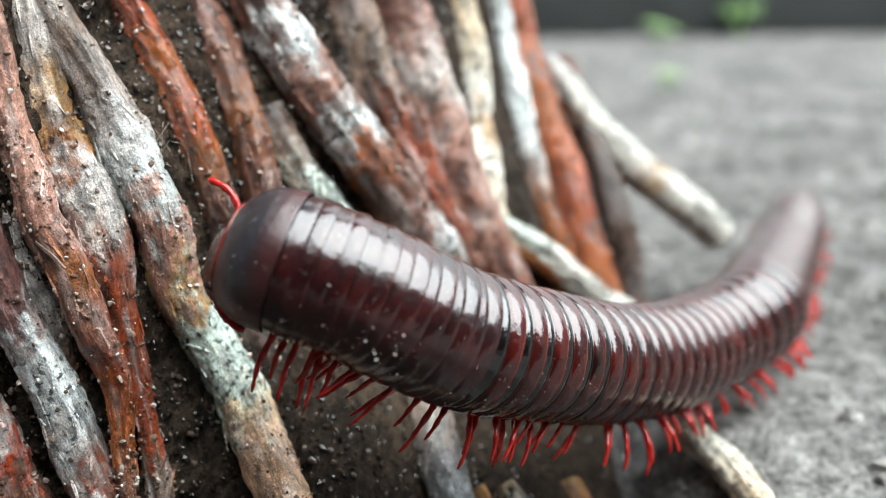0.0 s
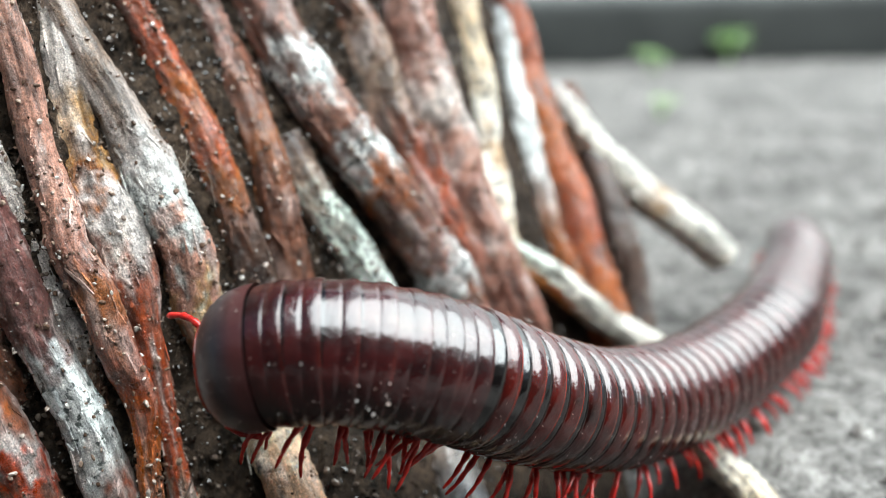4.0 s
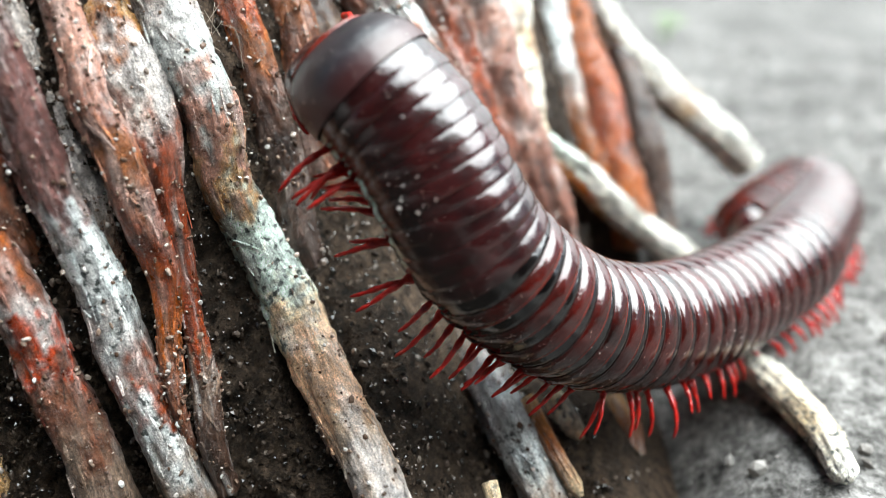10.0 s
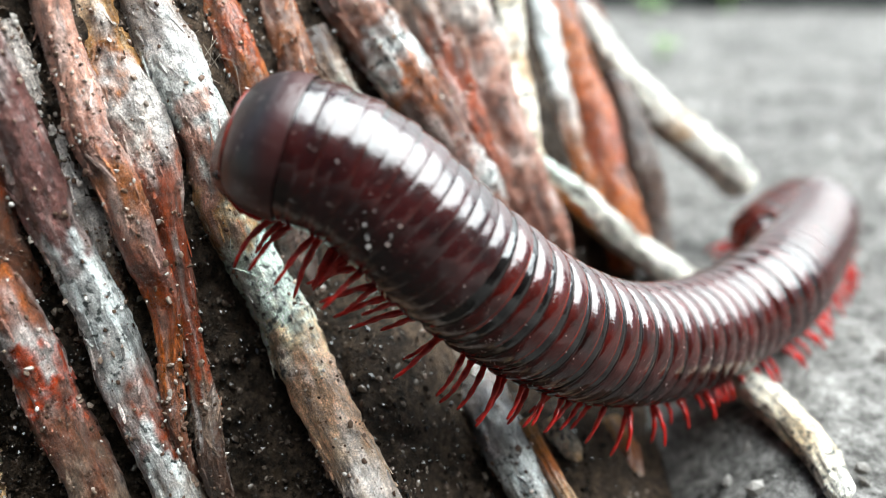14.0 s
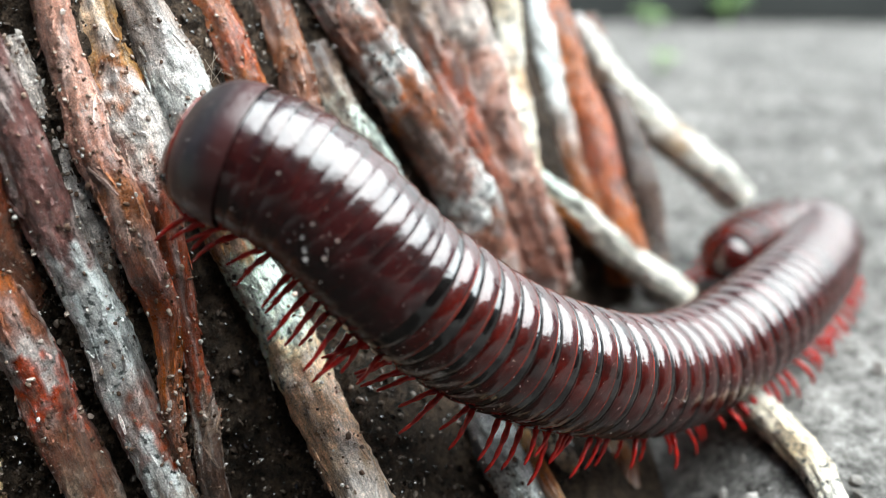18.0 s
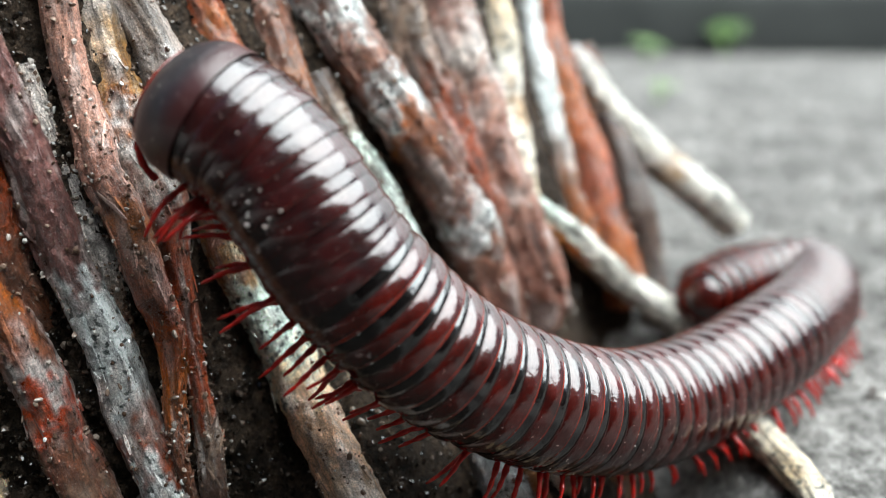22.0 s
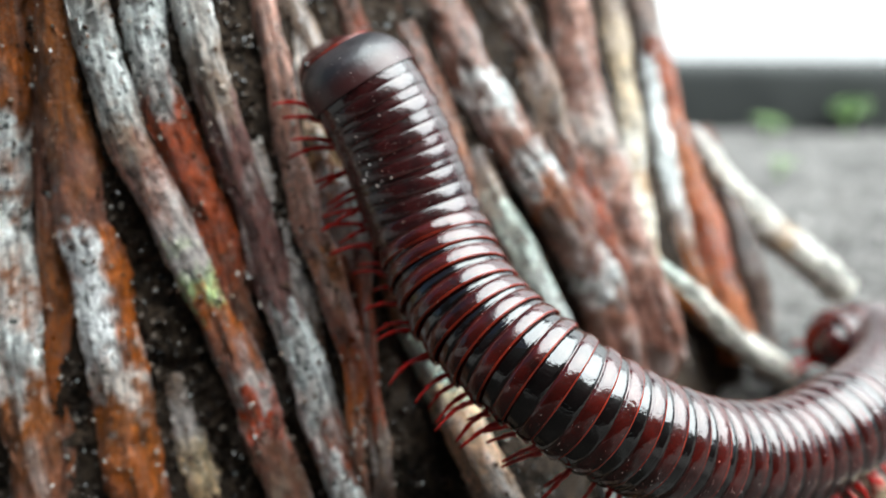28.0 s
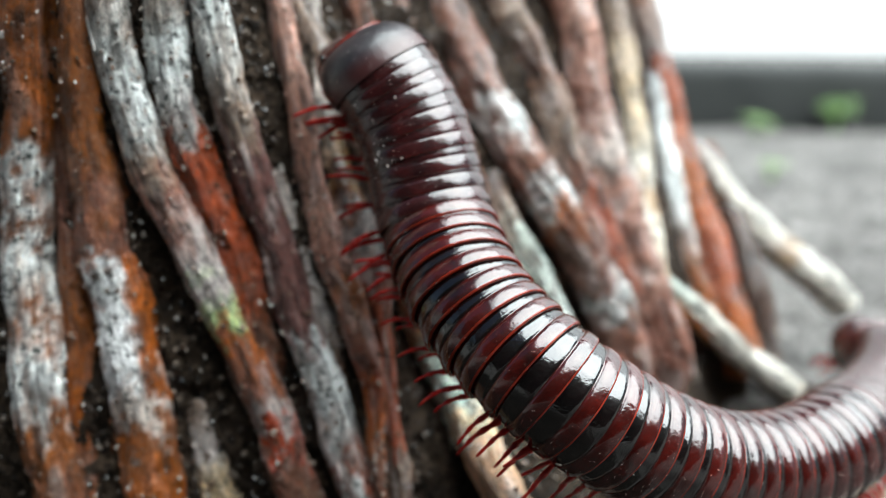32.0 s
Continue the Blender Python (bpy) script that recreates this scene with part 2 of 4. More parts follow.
LEAF = plain_material("fresh_leaf", (0.24, 0.42, 0.14), (0.42, 0.60, 0.26), 0.45, 300)


# ---- mesh helpers ----
def part(name, bm, material, parent=None, label=""):
    me = bpy.data.meshes.new(name)
    bm.to_mesh(me)
    bm.free()
    for mat in material if isinstance(material, (list, tuple)) else [material]:
        me.materials.append(mat)
    for p in me.polygons:
        p.use_smooth = True
    ob = new(name, me)
    ob.parent = parent
    return tagged(ob, label)


def mesh_part(name, verts, faces, material, parent=None, label="", tones=None, smooth=True, slots=None, grain=None):
    me = bpy.data.meshes.new(name)
    me.from_pydata(verts, [], faces)
    if grain is not None:
        me.attributes.new("grain", "FLOAT_VECTOR", "POINT").data.foreach_set("vector", np.asarray(grain, float).ravel())
    for mat in material if isinstance(material, (list, tuple)) else [material]:
        me.materials.append(mat)
    me.polygons.foreach_set("use_smooth", [smooth] * len(me.polygons))
    if slots:
        me.polygons.foreach_set("material_index", slots)
    if tones is not None:
        layer = me.color_attributes.new("tone", "FLOAT_COLOR", "POINT")
        layer.data.foreach_set("color", np.c_[tones, np.ones(len(tones))].ravel())
    me.update()
    ob = new(name, me)
    ob.parent = parent
    return tagged(ob, label)


def catmull(points, steps):
    """A smooth line through the points, with that many steps from each to the next."""
    p = np.asarray(points, float)
    p = np.vstack([2 * p[0] - p[1], p, 2 * p[-1] - p[-2]])
    u = (np.arange(steps) / steps)[:, None]
    out = [0.5 * (2 * b + (c - a) * u + (2 * a - 5 * b + 4 * c - d) * u**2 + (3 * b - a - 3 * c + d) * u**3) for a, b, c, d in zip(p, p[1:], p[2:], p[3:])]
    return np.vstack(out + [p[-2:-1]])


def nz(x, y, z):
    return noise.noise((x, y, z))


def tube(line, radii, sides, shape=None):
    """Vertices and faces of a closed tube along a line. shape(i, a) scales the radius."""
    n = len(line)
    tangents = np.gradient(line, axis=0)
    tangents /= np.linalg.norm(tangents, axis=1)[:, None]
    side = np.cross(tangents[0], (0.3, -1.0, 0.2))
    verts, faces = [], []
    for i in range(n):
        side = side - tangents[i] * (side @ tangents[i])
        side /= np.linalg.norm(side)
        up = np.cross(tangents[i], side)
        for k in range(sides):
            a = 2 * math.pi * k / sides
            r = radii[i] * (shape(i, a) if shape else 1.0)
            verts.append(line[i] + r * (math.cos(a) * side + math.sin(a) * up))
    for i in range(n - 1):
        for k in range(sides):
            a, b = i * sides + k, i * sides + (k + 1) % sides
            faces.append((a, b, b + sides, a + sides))
    verts += [line[0], line[-1]]
    for k in range(sides):
        faces.append(((k + 1) % sides, k, n * sides))
        faces.append(((n - 1) * sides + k, (n - 1) * sides + (k + 1) % sides, n * sides + 1))
    return [tuple(v) for v in verts], faces


def root(name, parent, label, points, stops, seed, crack=0.10, lump=0.16, blunt=False, mottle=0.35, streak=None):
    """One woody root: points of (x, y, z, radius) in mm from top to bottom, colours at shares of its length."""
    q = catmull(points, 32)
    line, radii = q[:, :3], q[:, 3].copy()
    n, sides = len(q), 36
    s = np.r_[0, np.cumsum(np.linalg.norm(np.diff(line, axis=0), axis=1))]
    if blunt:
        radii *= np.clip((s[-1] - s + 0.6) / 1.6, 0.35, 1.0)
    line = line + np.array([[0.5 * nz(v * 0.13, seed, 3.1), 0.5 * nz(v * 0.13, seed, 7.7), 0.0] for v in s])

    def shape(i, a):
        c, d = math.cos(a) * 1.3, math.sin(a) * 1.3
        low = lump * nz(c * 0.8, d * 0.8 + seed, s[i] * 0.16)
        ridge = -crack * max(0.0, abs(nz(c * 2.1 + seed, d * 2.1, s[i] * 0.05)) * 2.4 - 0.25)
        return 1 + low + ridge + 0.09 * nz(c * 2.6, d * 2.6, s[i] * 0.5 + seed) + 0.07 * nz(c * 6, d * 6, s[i] * 1.4 + seed) + 0.05 * nz(c * 9, d * 9, s[i] * 0.35 + seed)

    verts, faces = tube(line, radii, sides, shape)
    us, cs = [u for u, _ in stops], np.array([c for _, c in stops])
    tones, fibre = [], []
    for i in range(n):
        for k in range(sides):
            a = 2 * math.pi * k / sides
            c, d = math.cos(a), math.sin(a)
            u = s[i] / s[-1] + 0.055 * nz(c * 1.4 + seed, d * 1.4, s[i] * 0.35) + 0.03 * nz(c * 4, d * 4 + seed, s[i] * 1.2)
            col = np.array([np.interp(u, us, cs[:, j]) for j in range(3)])
            f = nz(c * 1.8, d * 1.8 + 9 + seed, s[i] * 0.22)
            if f > 0.18:
                col = col + (np.array(PALE) - col) * min(1.0, (f - 0.18) * 4) * mottle
            elif f < -0.22:
                col = col * (1 - min(0.6, (-f - 0.22) * 3))
            if streak:
                u0, u1, toward, tint = streak
                out = Vector(verts[i * sides + k]) - Vector(line[i])
                w = out.normalized().dot(Vector(toward).normalized()) + 0.25 * nz(c * 3, d * 3, s[i] * 0.6 + seed)
                ends = smooth((u - u0) / 0.03) * smooth((u1 - u) / 0.03)
                col = col + (np.array(tint) - col) * (smooth((w - 0.62) / 0.2) * ends)
            tones.append(col)
            fibre.append((c * radii[i] + seed, d * radii[i], s[i] * 0.16))
    tones += [tones[0], tones[-1]]
    fibre += [fibre[0], fibre[-1]]
    return mesh_part(name, [tuple(MM * c for c in v) for v in verts], faces, BARK, parent, label, np.array(tones), grain=fibre)

PALE = (0.46, 0.42, 0.40)
PINK, BROWN, DEEP = (0.215, 0.100, 0.074), (0.125, 0.050, 0.029), (0.048, 0.024, 0.015)
BRICK, RUST, ORANGE = (0.25, 0.050, 0.018), (0.22, 0.080, 0.030), (0.34, 0.110, 0.040)
LICHEN, MINT, CREAM = (0.74, 0.77, 0.76), (0.62, 0.70, 0.63), (0.62, 0.49, 0.33)
TAN, SLATE, ASH = (0.37, 0.22, 0.10), (0.16, 0.16, 0.17), (0.23, 0.165, 0.125)
PLUM, BONE, RED = (0.125, 0.055, 0.048), (0.74, 0.71, 0.63), (0.50, 0.065, 0.022)
PEACH, GREYED = (0.55, 0.35, 0.23), (0.44, 0.46, 0.44)
GREEN, ROSE, CRUST = (0.38, 0.47, 0.24), (0.36, 0.20, 0.155), (0.50, 0.44, 0.40)


# ---- setting ----
def axis_lines(lo, hi, step, far):
    """Coordinates that are dense from lo to hi and spread out to far on both sides."""
    mid = list(np.arange(lo, hi + step / 2, step))
    out, d = [], step
    while sum(out) < far:
        d *= 1.35
        out.append(d)
    left, right = lo - np.cumsum(out), hi + np.cumsum(out)
    return list(left[::-1]) + mid + list(right)


def smooth(u):
    u = min(1.0, max(0.0, u))
    return u * u * (3 - 2 * u)


def ground_height(x, y):
    near = math.exp(-max(0.0, y - 0.15) * 4)
    h = 0.0016 * nz(x * 38, y * 38, 1.5) + 0.0009 * nz(x * 120, y * 120, 4.5) * near + 0.0004 * nz(x * 420, y * 420, 8.5) * near
    dip = 0.013 * smooth((0.035 - x) / 0.020) * smooth((0.125 - y) / 0.02) * smooth((y + 0.4) / 0.3) * smooth((x + 0.5) / 0.3)
    return GROUND + h - dip if abs(x) < 2 and abs(y) < 3 else GROUND


def build_ground():
    xs, ys = axis_lines(-0.10, 0.26, 0.0016, 900), axis_lines(0.02, 0.36, 0.0016, 900)
    verts = [(x, y, ground_height(x, y)) for y in ys for x in xs]
    w = len(xs)
    faces = [(j * w + i, j * w + i + 1, j * w + w + i + 1, j * w + w + i) for j in range(len(ys) - 1) for i in range(w - 1)]
    ob = mesh_part("ground", verts, faces, SOIL)
    tagged(ob, "grey dusty soil, uneven, with small clods", "ground", kind="structure")


GOLD = (1 + 5**0.5) / 2
BIT = [Vector(v).normalized() for v in ((-1, GOLD, 0), (1, GOLD, 0), (-1, -GOLD, 0), (1, -GOLD, 0), (0, -1, GOLD), (0, 1, GOLD),
                                         (0, -1, -GOLD), (0, 1, -GOLD), (GOLD, 0, -1), (GOLD, 0, 1), (-GOLD, 0, -1), (-GOLD, 0, 1))]
BIT_FACES = ((0, 11, 5), (0, 5, 1), (0, 1, 7), (0, 7, 10), (0, 10, 11), (1, 5, 9), (5, 11, 4), (11, 10, 2), (10, 7, 6), (7, 1, 8),
             (3, 9, 4), (3, 4, 2), (3, 2, 6), (3, 6, 8), (3, 8, 9), (4, 9, 5), (2, 4, 11), (6, 2, 10), (8, 6, 7), (9, 8, 1))


def chip_mesh(verts, faces, at, size, rnd):
    """Adds one uneven rounded grain to the lists."""
    base = len(verts)
    turn = Euler((rnd.uniform(0, 6.3), rnd.uniform(0, 6.3), rnd.uniform(0, 6.3))).to_matrix() @ Matrix.Diagonal((size * rnd.uniform(0.7, 1.3), size * rnd.uniform(0.6, 1.0), size * rnd.uniform(0.4, 0.8)))
    for d in BIT:
        v = turn @ (d * rnd.uniform(0.7, 1.2))
        verts.append((at[0] + v.x, at[1] + v.y, at[2] + v.z))
    faces.extend((base + i, base + j, base + k) for i, j, k in BIT_FACES)


def build_gravel():
    rnd = random.Random(5)
    verts, faces = [], []
    for _ in range(5200):
        y = 0.035 + 0.30 * rnd.random() ** 1.6
        x = rnd.uniform(-0.03, 0.10 + 0.5 * y)
        size = MM * (0.25 + 1.1 * rnd.random() ** 4)
        chip_mesh(verts, faces, (x, y, ground_height(x, y) + size * 0.2), size, rnd)
    ob = mesh_part("gravel", verts, faces, GRAVEL, smooth=False)
    tagged(ob, "loose grey grit and soil clods on the ground", "gravel", kind="stuff")


def build_far():
    # low dark kerb that closes the bed; beyond, a glowing box for bright distance
    x0, x1, y0, rise = -1.2, 2.2, 0.51, 0.034
    verts, faces = [], []
    prof = [(0.0, -0.02), (0.0, rise - 0.006), (0.003, rise - 0.001), (0.008, rise), (0.075, rise), (0.08, rise - 0.004), (0.08, -0.02)]
    count = 60
    for i in range(count + 1):
        x = x0 + (x1 - x0) * i / count
        bow = -0.02 * (x - 0.1) ** 2 - 0.03 * (x - 0.1)
        for dy, dz in prof:
            verts.append((x, y0 + bow + dy + 0.002 * nz(x * 9, dy * 50, 2), GROUND + dz + 0.0015 * nz(x * 7, dy * 30, 5)))
    w = len(prof)
    for i in range(count):
        faces += [(i * w + k, i * w + k + 1, i * w + w + k + 1, i * w + w + k) for k in range(w - 1)]
    faces += [tuple(range(w - 1, -1, -1)), tuple(count * w + k for k in range(w))]
    tagged(mesh_part("kerb", verts, faces, CONCRETE), "low dark damp concrete kerb edging the bed", "kerb", kind="structure")
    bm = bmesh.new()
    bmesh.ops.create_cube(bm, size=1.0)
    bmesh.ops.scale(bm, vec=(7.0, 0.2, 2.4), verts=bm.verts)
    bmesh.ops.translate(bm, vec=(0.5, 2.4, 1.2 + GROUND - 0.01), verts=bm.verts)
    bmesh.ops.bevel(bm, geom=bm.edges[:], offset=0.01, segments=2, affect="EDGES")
    ob = part("backdrop", bm, GLOW)
    tagged(ob, "glowing panel for the bright open daylight beyond the kerb", "backdrop", kind="structure")


def build_sky_screen():
    """Unseen screen, added behind the camera to cut sky light and darken reflections."""
    bm = bmesh.new()
    bmesh.ops.create_cube(bm, size=1.0)
    bmesh.ops.scale(bm, vec=(2.2, 0.08, 0.62), verts=bm.verts)
    bmesh.ops.translate(bm, vec=(0.0, -0.36, 0.295), verts=bm.verts)
    bmesh.ops.bevel(bm, geom=bm.edges[:], offset=0.008, segments=2, affect="EDGES")
    tagged(part("wall_back", bm, SCREEN), "unseen dark screen that blocks sky light behind the camera", "wall", kind="structure")


def build_weed(x, y, height, count, seed):
    """A small seedling: thin stems, each with a pair of oval leaves."""
    rnd = random.Random(seed)
    base = new("weed")
    base.location = (x, y, ground_height(x, y))
    tagged(base, "small bright green seedling growing in grey soil", "weed", "weeds")
    for _ in range(count):
        a, lean = rnd.uniform(0, 6.28), rnd.uniform(0.1, 0.6)
        top = Vector((math.cos(a) * lean * height, math.sin(a) * lean * height, height * rnd.uniform(0.6, 1.0)))
        line = catmull([(0, 0, -0.001), tuple(top * 0.5 + Vector((0, 0, height * 0.1))), tuple(top)], 5)
        v, f = tube(line, [0.0006] * len(line), 6)
        mesh_part("stem", v, f, LEAF, base)
        for sgn in (0, 2.4, 4.4):
            out = Vector((math.cos(a + sgn), math.sin(a + sgn), 0.25)).normalized()
            side = out.cross(Vector((0, 0, 1))).normalized()
            up = side.cross(out)
            size, verts, faces = height * rnd.uniform(0.45, 0.7), [], []
            for i in range(7):
                u = i / 6
                wide = size * 0.34 * math.sin(math.pi * min(1, u * 0.93 + 0.05)) ** 0.8
                mid = top + out * (size * u) + up * (size * 0.25 * (u - u * u * 1.4))
                for s in (-1, -0.5, 0, 0.5, 1):
                    verts.append(tuple(mid + side * (wide * s) + up * (abs(s) * wide * 0.25)))
            for i in range(6):
                faces += [(i * 5 + k, i * 5 + k + 1, i * 5 + k + 6, i * 5 + k + 5) for k in range(4)]
            leaf = mesh_part("leaf", verts, faces, LEAF, base)
            leaf.modifiers.new("thick", "SOLIDIFY").thickness = 0.0003


# ---- tree base ----
GROWN = []
WISP = (-19.8, 79.5, 31.4)


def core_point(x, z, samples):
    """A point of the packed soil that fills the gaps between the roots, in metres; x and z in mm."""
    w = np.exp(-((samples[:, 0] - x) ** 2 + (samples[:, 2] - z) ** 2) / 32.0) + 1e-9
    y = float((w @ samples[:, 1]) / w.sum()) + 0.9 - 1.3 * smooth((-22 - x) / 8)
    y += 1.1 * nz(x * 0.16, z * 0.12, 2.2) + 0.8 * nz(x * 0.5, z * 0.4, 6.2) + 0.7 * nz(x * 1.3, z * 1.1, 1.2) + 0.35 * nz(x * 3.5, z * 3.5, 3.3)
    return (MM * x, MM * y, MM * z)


def grow(label, points, stops, seed, **more):
    GROWN.append((label, points, stops, seed, more))


def grow_roots():
    grow("rust-brown root thickly crusted with white", [(-48.7, 61.3, 75.6, 2.36), (-52.1, 64.8, 54.1, 2.36), (-53.9, 66.7, 42.5, 2.48), (-55.2, 66.5, 28.8, 2.56), (-53.7, 63.6, 15.3, 2.55), (-52.0, 62.1, 2.5, 2.58), (-49.9, 60.1, -13.2, 2.58)],
         [(0.243, RUST), (0.371, ORANGE), (0.417, RUST), (0.452, LICHEN), (0.498, RUST), (0.533, LICHEN), (0.591, CRUST), (0.614, RUST), (0.672, LICHEN), (0.719, RUST), (0.823, BROWN)], 1.3, mottle=0.3)
    grow("thin rust-brown root", [(-49.5, 63.8, 76.1, 1.45), (-50.7, 66.7, 54.3, 1.45), (-51.3, 68.3, 42.4, 1.52), (-51.6, 68.4, 31.4, 1.56), (-50.9, 66.9, 20.2, 1.57), (-50.7, 64.2, 3.3, 1.59), (-50.6, 61.7, -12.5, 1.59)],
         [(0.246, ORANGE), (0.361, RUST), (0.476, PINK), (0.591, RUST), (0.706, ORANGE), (0.821, BROWN)], 2.7, mottle=0.15)
    grow("rusty root with a pale grey-white patch", [(-46.7, 61.9, 75.8, 1.42), (-47.9, 65.1, 54.1, 1.42), (-48.5, 66.8, 42.5, 1.98), (-48.1, 67.4, 31.6, 2.67), (-46.3, 67.0, 23.3, 2.87), (-45.0, 66.1, 14.8, 2.97), (-44.0, 65.5, 6.1, 2.88), (-42.6, 65.1, -2.8, 2.92), (-40.3, 64.3, -18.6, 2.92)],
         [(0.23, RUST), (0.411, RUST), (0.483, PINK), (0.531, ORANGE), (0.63, ORANGE), (0.655, CRUST), (0.675, CRUST), (0.70, RUST), (0.772, ORANGE), (0.833, PINK)], 3.9, mottle=0.10, streak=(0.50, 0.66, (-0.1, -1.0, 0.2), (0.66, 0.66, 0.66)))
    grow("dull brown root", [(-53.3, 64.4, 75.9, 1.35), (-50.5, 67.8, 54.4, 1.35), (-49.4, 69.1, 46.1, 1.39), (-48.8, 69.6, 36.9, 1.43), (-48.4, 69.4, 29.6, 1.45), (-48.2, 72.3, 23.6, 1.45)],
         [(0.409, RUST), (0.642, BROWN), (0.875, RUST)], 4.4, mottle=0.15)
    grow("grey lichened root turning orange and brown", [(-47.2, 63.8, 75.9, 1.95), (-45.4, 66.1, 54.1, 1.95), (-44.6, 67.1, 44.0, 2.02), (-42.7, 67.7, 36.0, 2.06), (-39.4, 68.1, 28.8, 2.10), (-35.9, 68.2, 20.9, 2.12), (-32.7, 68.1, 12.8, 2.15), (-30.1, 67.9, 5.8, 2.17), (-27.8, 67.0, -1.7, 2.18), (-23.0, 65.1, -16.9, 2.18)],
         [(0.227, ASH), (0.348, LICHEN), (0.397, ASH), (0.446, PINK), (0.531, PALE), (0.58, GREEN), (0.604, ORANGE), (0.653, PINK), (0.701, PALE), (0.72, RED), (0.744, PINK), (0.787, BROWN), (0.835, ASH)], 5.1)
    grow("root with grey top and brick-red bark", [(-42.5, 67.6, 76.2, 2.09), (-41.2, 68.7, 54.3, 2.09), (-40.7, 69.1, 45.0, 2.14), (-39.4, 69.7, 38.6, 2.19), (-37.6, 70.1, 33.0, 2.22), (-35.7, 70.1, 26.8, 2.24), (-34.1, 69.6, 19.4, 2.26), (-32.9, 72.2, 13.6, 2.26)],
         [(0.341, ASH), (0.452, LICHEN), (0.552, PALE), (0.58, BRICK), (0.785, BRICK), (0.896, BROWN)], 6.6, mottle=0.15)
    grow("purple-brown root with a white lichen patch", [(-39.7, 68.3, 76.1, 1.81), (-37.2, 69.6, 54.3, 1.81), (-36.3, 70.1, 46.1, 1.85), (-34.7, 70.9, 38.5, 1.90), (-32.7, 70.8, 31.3, 1.92), (-30.6, 70.3, 24.0, 1.93), (-27.9, 70.1, 17.1, 1.95), (-26.0, 69.6, 10.1, 1.97), (-23.3, 68.5, 2.8, 1.97), (-21.5, 67.5, -2.2, 1.97), (-16.0, 64.6, -17.0, 1.97)],
         [(0.227, LICHEN), (0.36, ASH), (0.397, PLUM), (0.531, PLUM), (0.592, PLUM), (0.619, LICHEN), (0.665, LICHEN), (0.713, PALE), (0.75, PINK), (0.762, BRICK), (0.78, LICHEN), (0.835, ASH)], 7.2, mottle=0.55)
    grow("pinkish-brown root, rusty lower down", [(-34.4, 78.5, 62.3, 1.36), (-30.1, 75.2, 41.0, 1.36), (-28.6, 74.2, 34.0, 1.39), (-27.6, 73.2, 30.5, 1.48), (-26.8, 72.1, 27.5, 1.59), (-25.1, 71.5, 24.3, 1.65), (-23.9, 71.2, 19.9, 1.60), (-22.7, 71.3, 15.1, 1.27), (-22.1, 70.4, 10.6, 1.04), (-21.7, 69.2, 6.7, 0.92), (-21.3, 68.0, 4.3, 0.63), (-20.5, 68.5, -1.0, 0.63)],
         [(0.326, ROSE), (0.498, ROSE), (0.567, PINK), (0.613, RUST), (0.682, PINK), (0.74, BRICK), (0.843, ORANGE), (0.901, BROWN)], 8.8, mottle=0.3)
    grow("brown root with white crust and red base", [(-33.4, 85.2, 60.9, 1.71), (-28.5, 79.7, 40.1, 1.71), (-26.9, 77.9, 33.6, 2.25), (-26.0, 76.8, 30.8, 2.35), (-24.2, 75.6, 27.5, 2.35), (-22.7, 74.5, 23.3, 1.85), (-22.0, 74.0, 18.8, 1.33), (-21.2, 73.6, 14.1, 1.02), (-20.3, 72.4, 9.2, 0.95), (-19.7, 70.6, 5.0, 1.07), (-18.9, 68.3, 1.1, 1.06), (-17.9, 68.4, -4.0, 1.06)],
         [(0.31, CRUST), (0.393, TAN), (0.453, RUST), (0.488, PALE), (0.54, CRUST), (0.575, PINK), (0.643, BRICK), (0.703, PINK), (0.739, BRICK), (0.822, BRICK), (0.858, ASH), (0.906, DEEP)], 9.5, mottle=0.7, lump=0.3)
    grow("thick root with mint lichen and bare tan wood", [(-36.7, 82.3, 60.5, 1.82), (-26.7, 80.5, 41.0, 1.82), (-22.7, 79.8, 33.0, 2.55), (-20.8, 78.0, 29.3, 2.50), (-19.0, 77.4, 24.9, 2.25), (-18.3, 77.2, 19.8, 2.27), (-16.5, 78.0, 14.6, 2.35), (-13.9, 77.1, 9.7, 2.37), (-11.2, 73.8, 6.0, 2.28), (-8.6, 69.5, 3.1, 2.20), (-6.4, 65.7, 0.9, 2.08), (-4.4, 62.6, -1.6, 1.99), (-2.9, 61.1, -5.1, 1.90), (3.2, 55.0, -18.6, 1.90)],
         [(0.226, ASH), (0.311, PALE), (0.345, GREYED), (0.385, GREYED), (0.405, ROSE), (0.445, ROSE), (0.47, TAN), (0.5, MINT), (0.57, MINT), (0.60, CREAM), (0.64, PEACH), (0.70, PEACH), (0.74, (0.34, 0.25, 0.18)), (0.80, PALE), (0.836, ASH)], 10.1, mottle=0.5, streak=(0.71, 0.775, (0.75, -0.65, 0.2), SLATE))
    grow("thin red-brown root", [(-33.9, 84.5, 69.3, 1.77), (-26.1, 87.2, 48.9, 1.77), (-23.9, 88.0, 43.1, 1.82), (-21.4, 87.1, 38.2, 1.83), (-18.6, 85.2, 33.4, 1.82), (-16.6, 83.5, 28.6, 1.82), (-15.2, 83.0, 23.5, 1.85), (-14.3, 83.0, 19.1, 1.87), (-13.2, 81.9, 12.8, 1.89), (-12.3, 83.8, 7.0, 1.89)],
         [(0.323, BROWN), (0.439, BRICK), (0.52, RUST), (0.601, BRICK), (0.647, RUST), (0.693, BROWN), (0.757, DEEP), (0.902, DEEP)], 11.7, mottle=0.15)
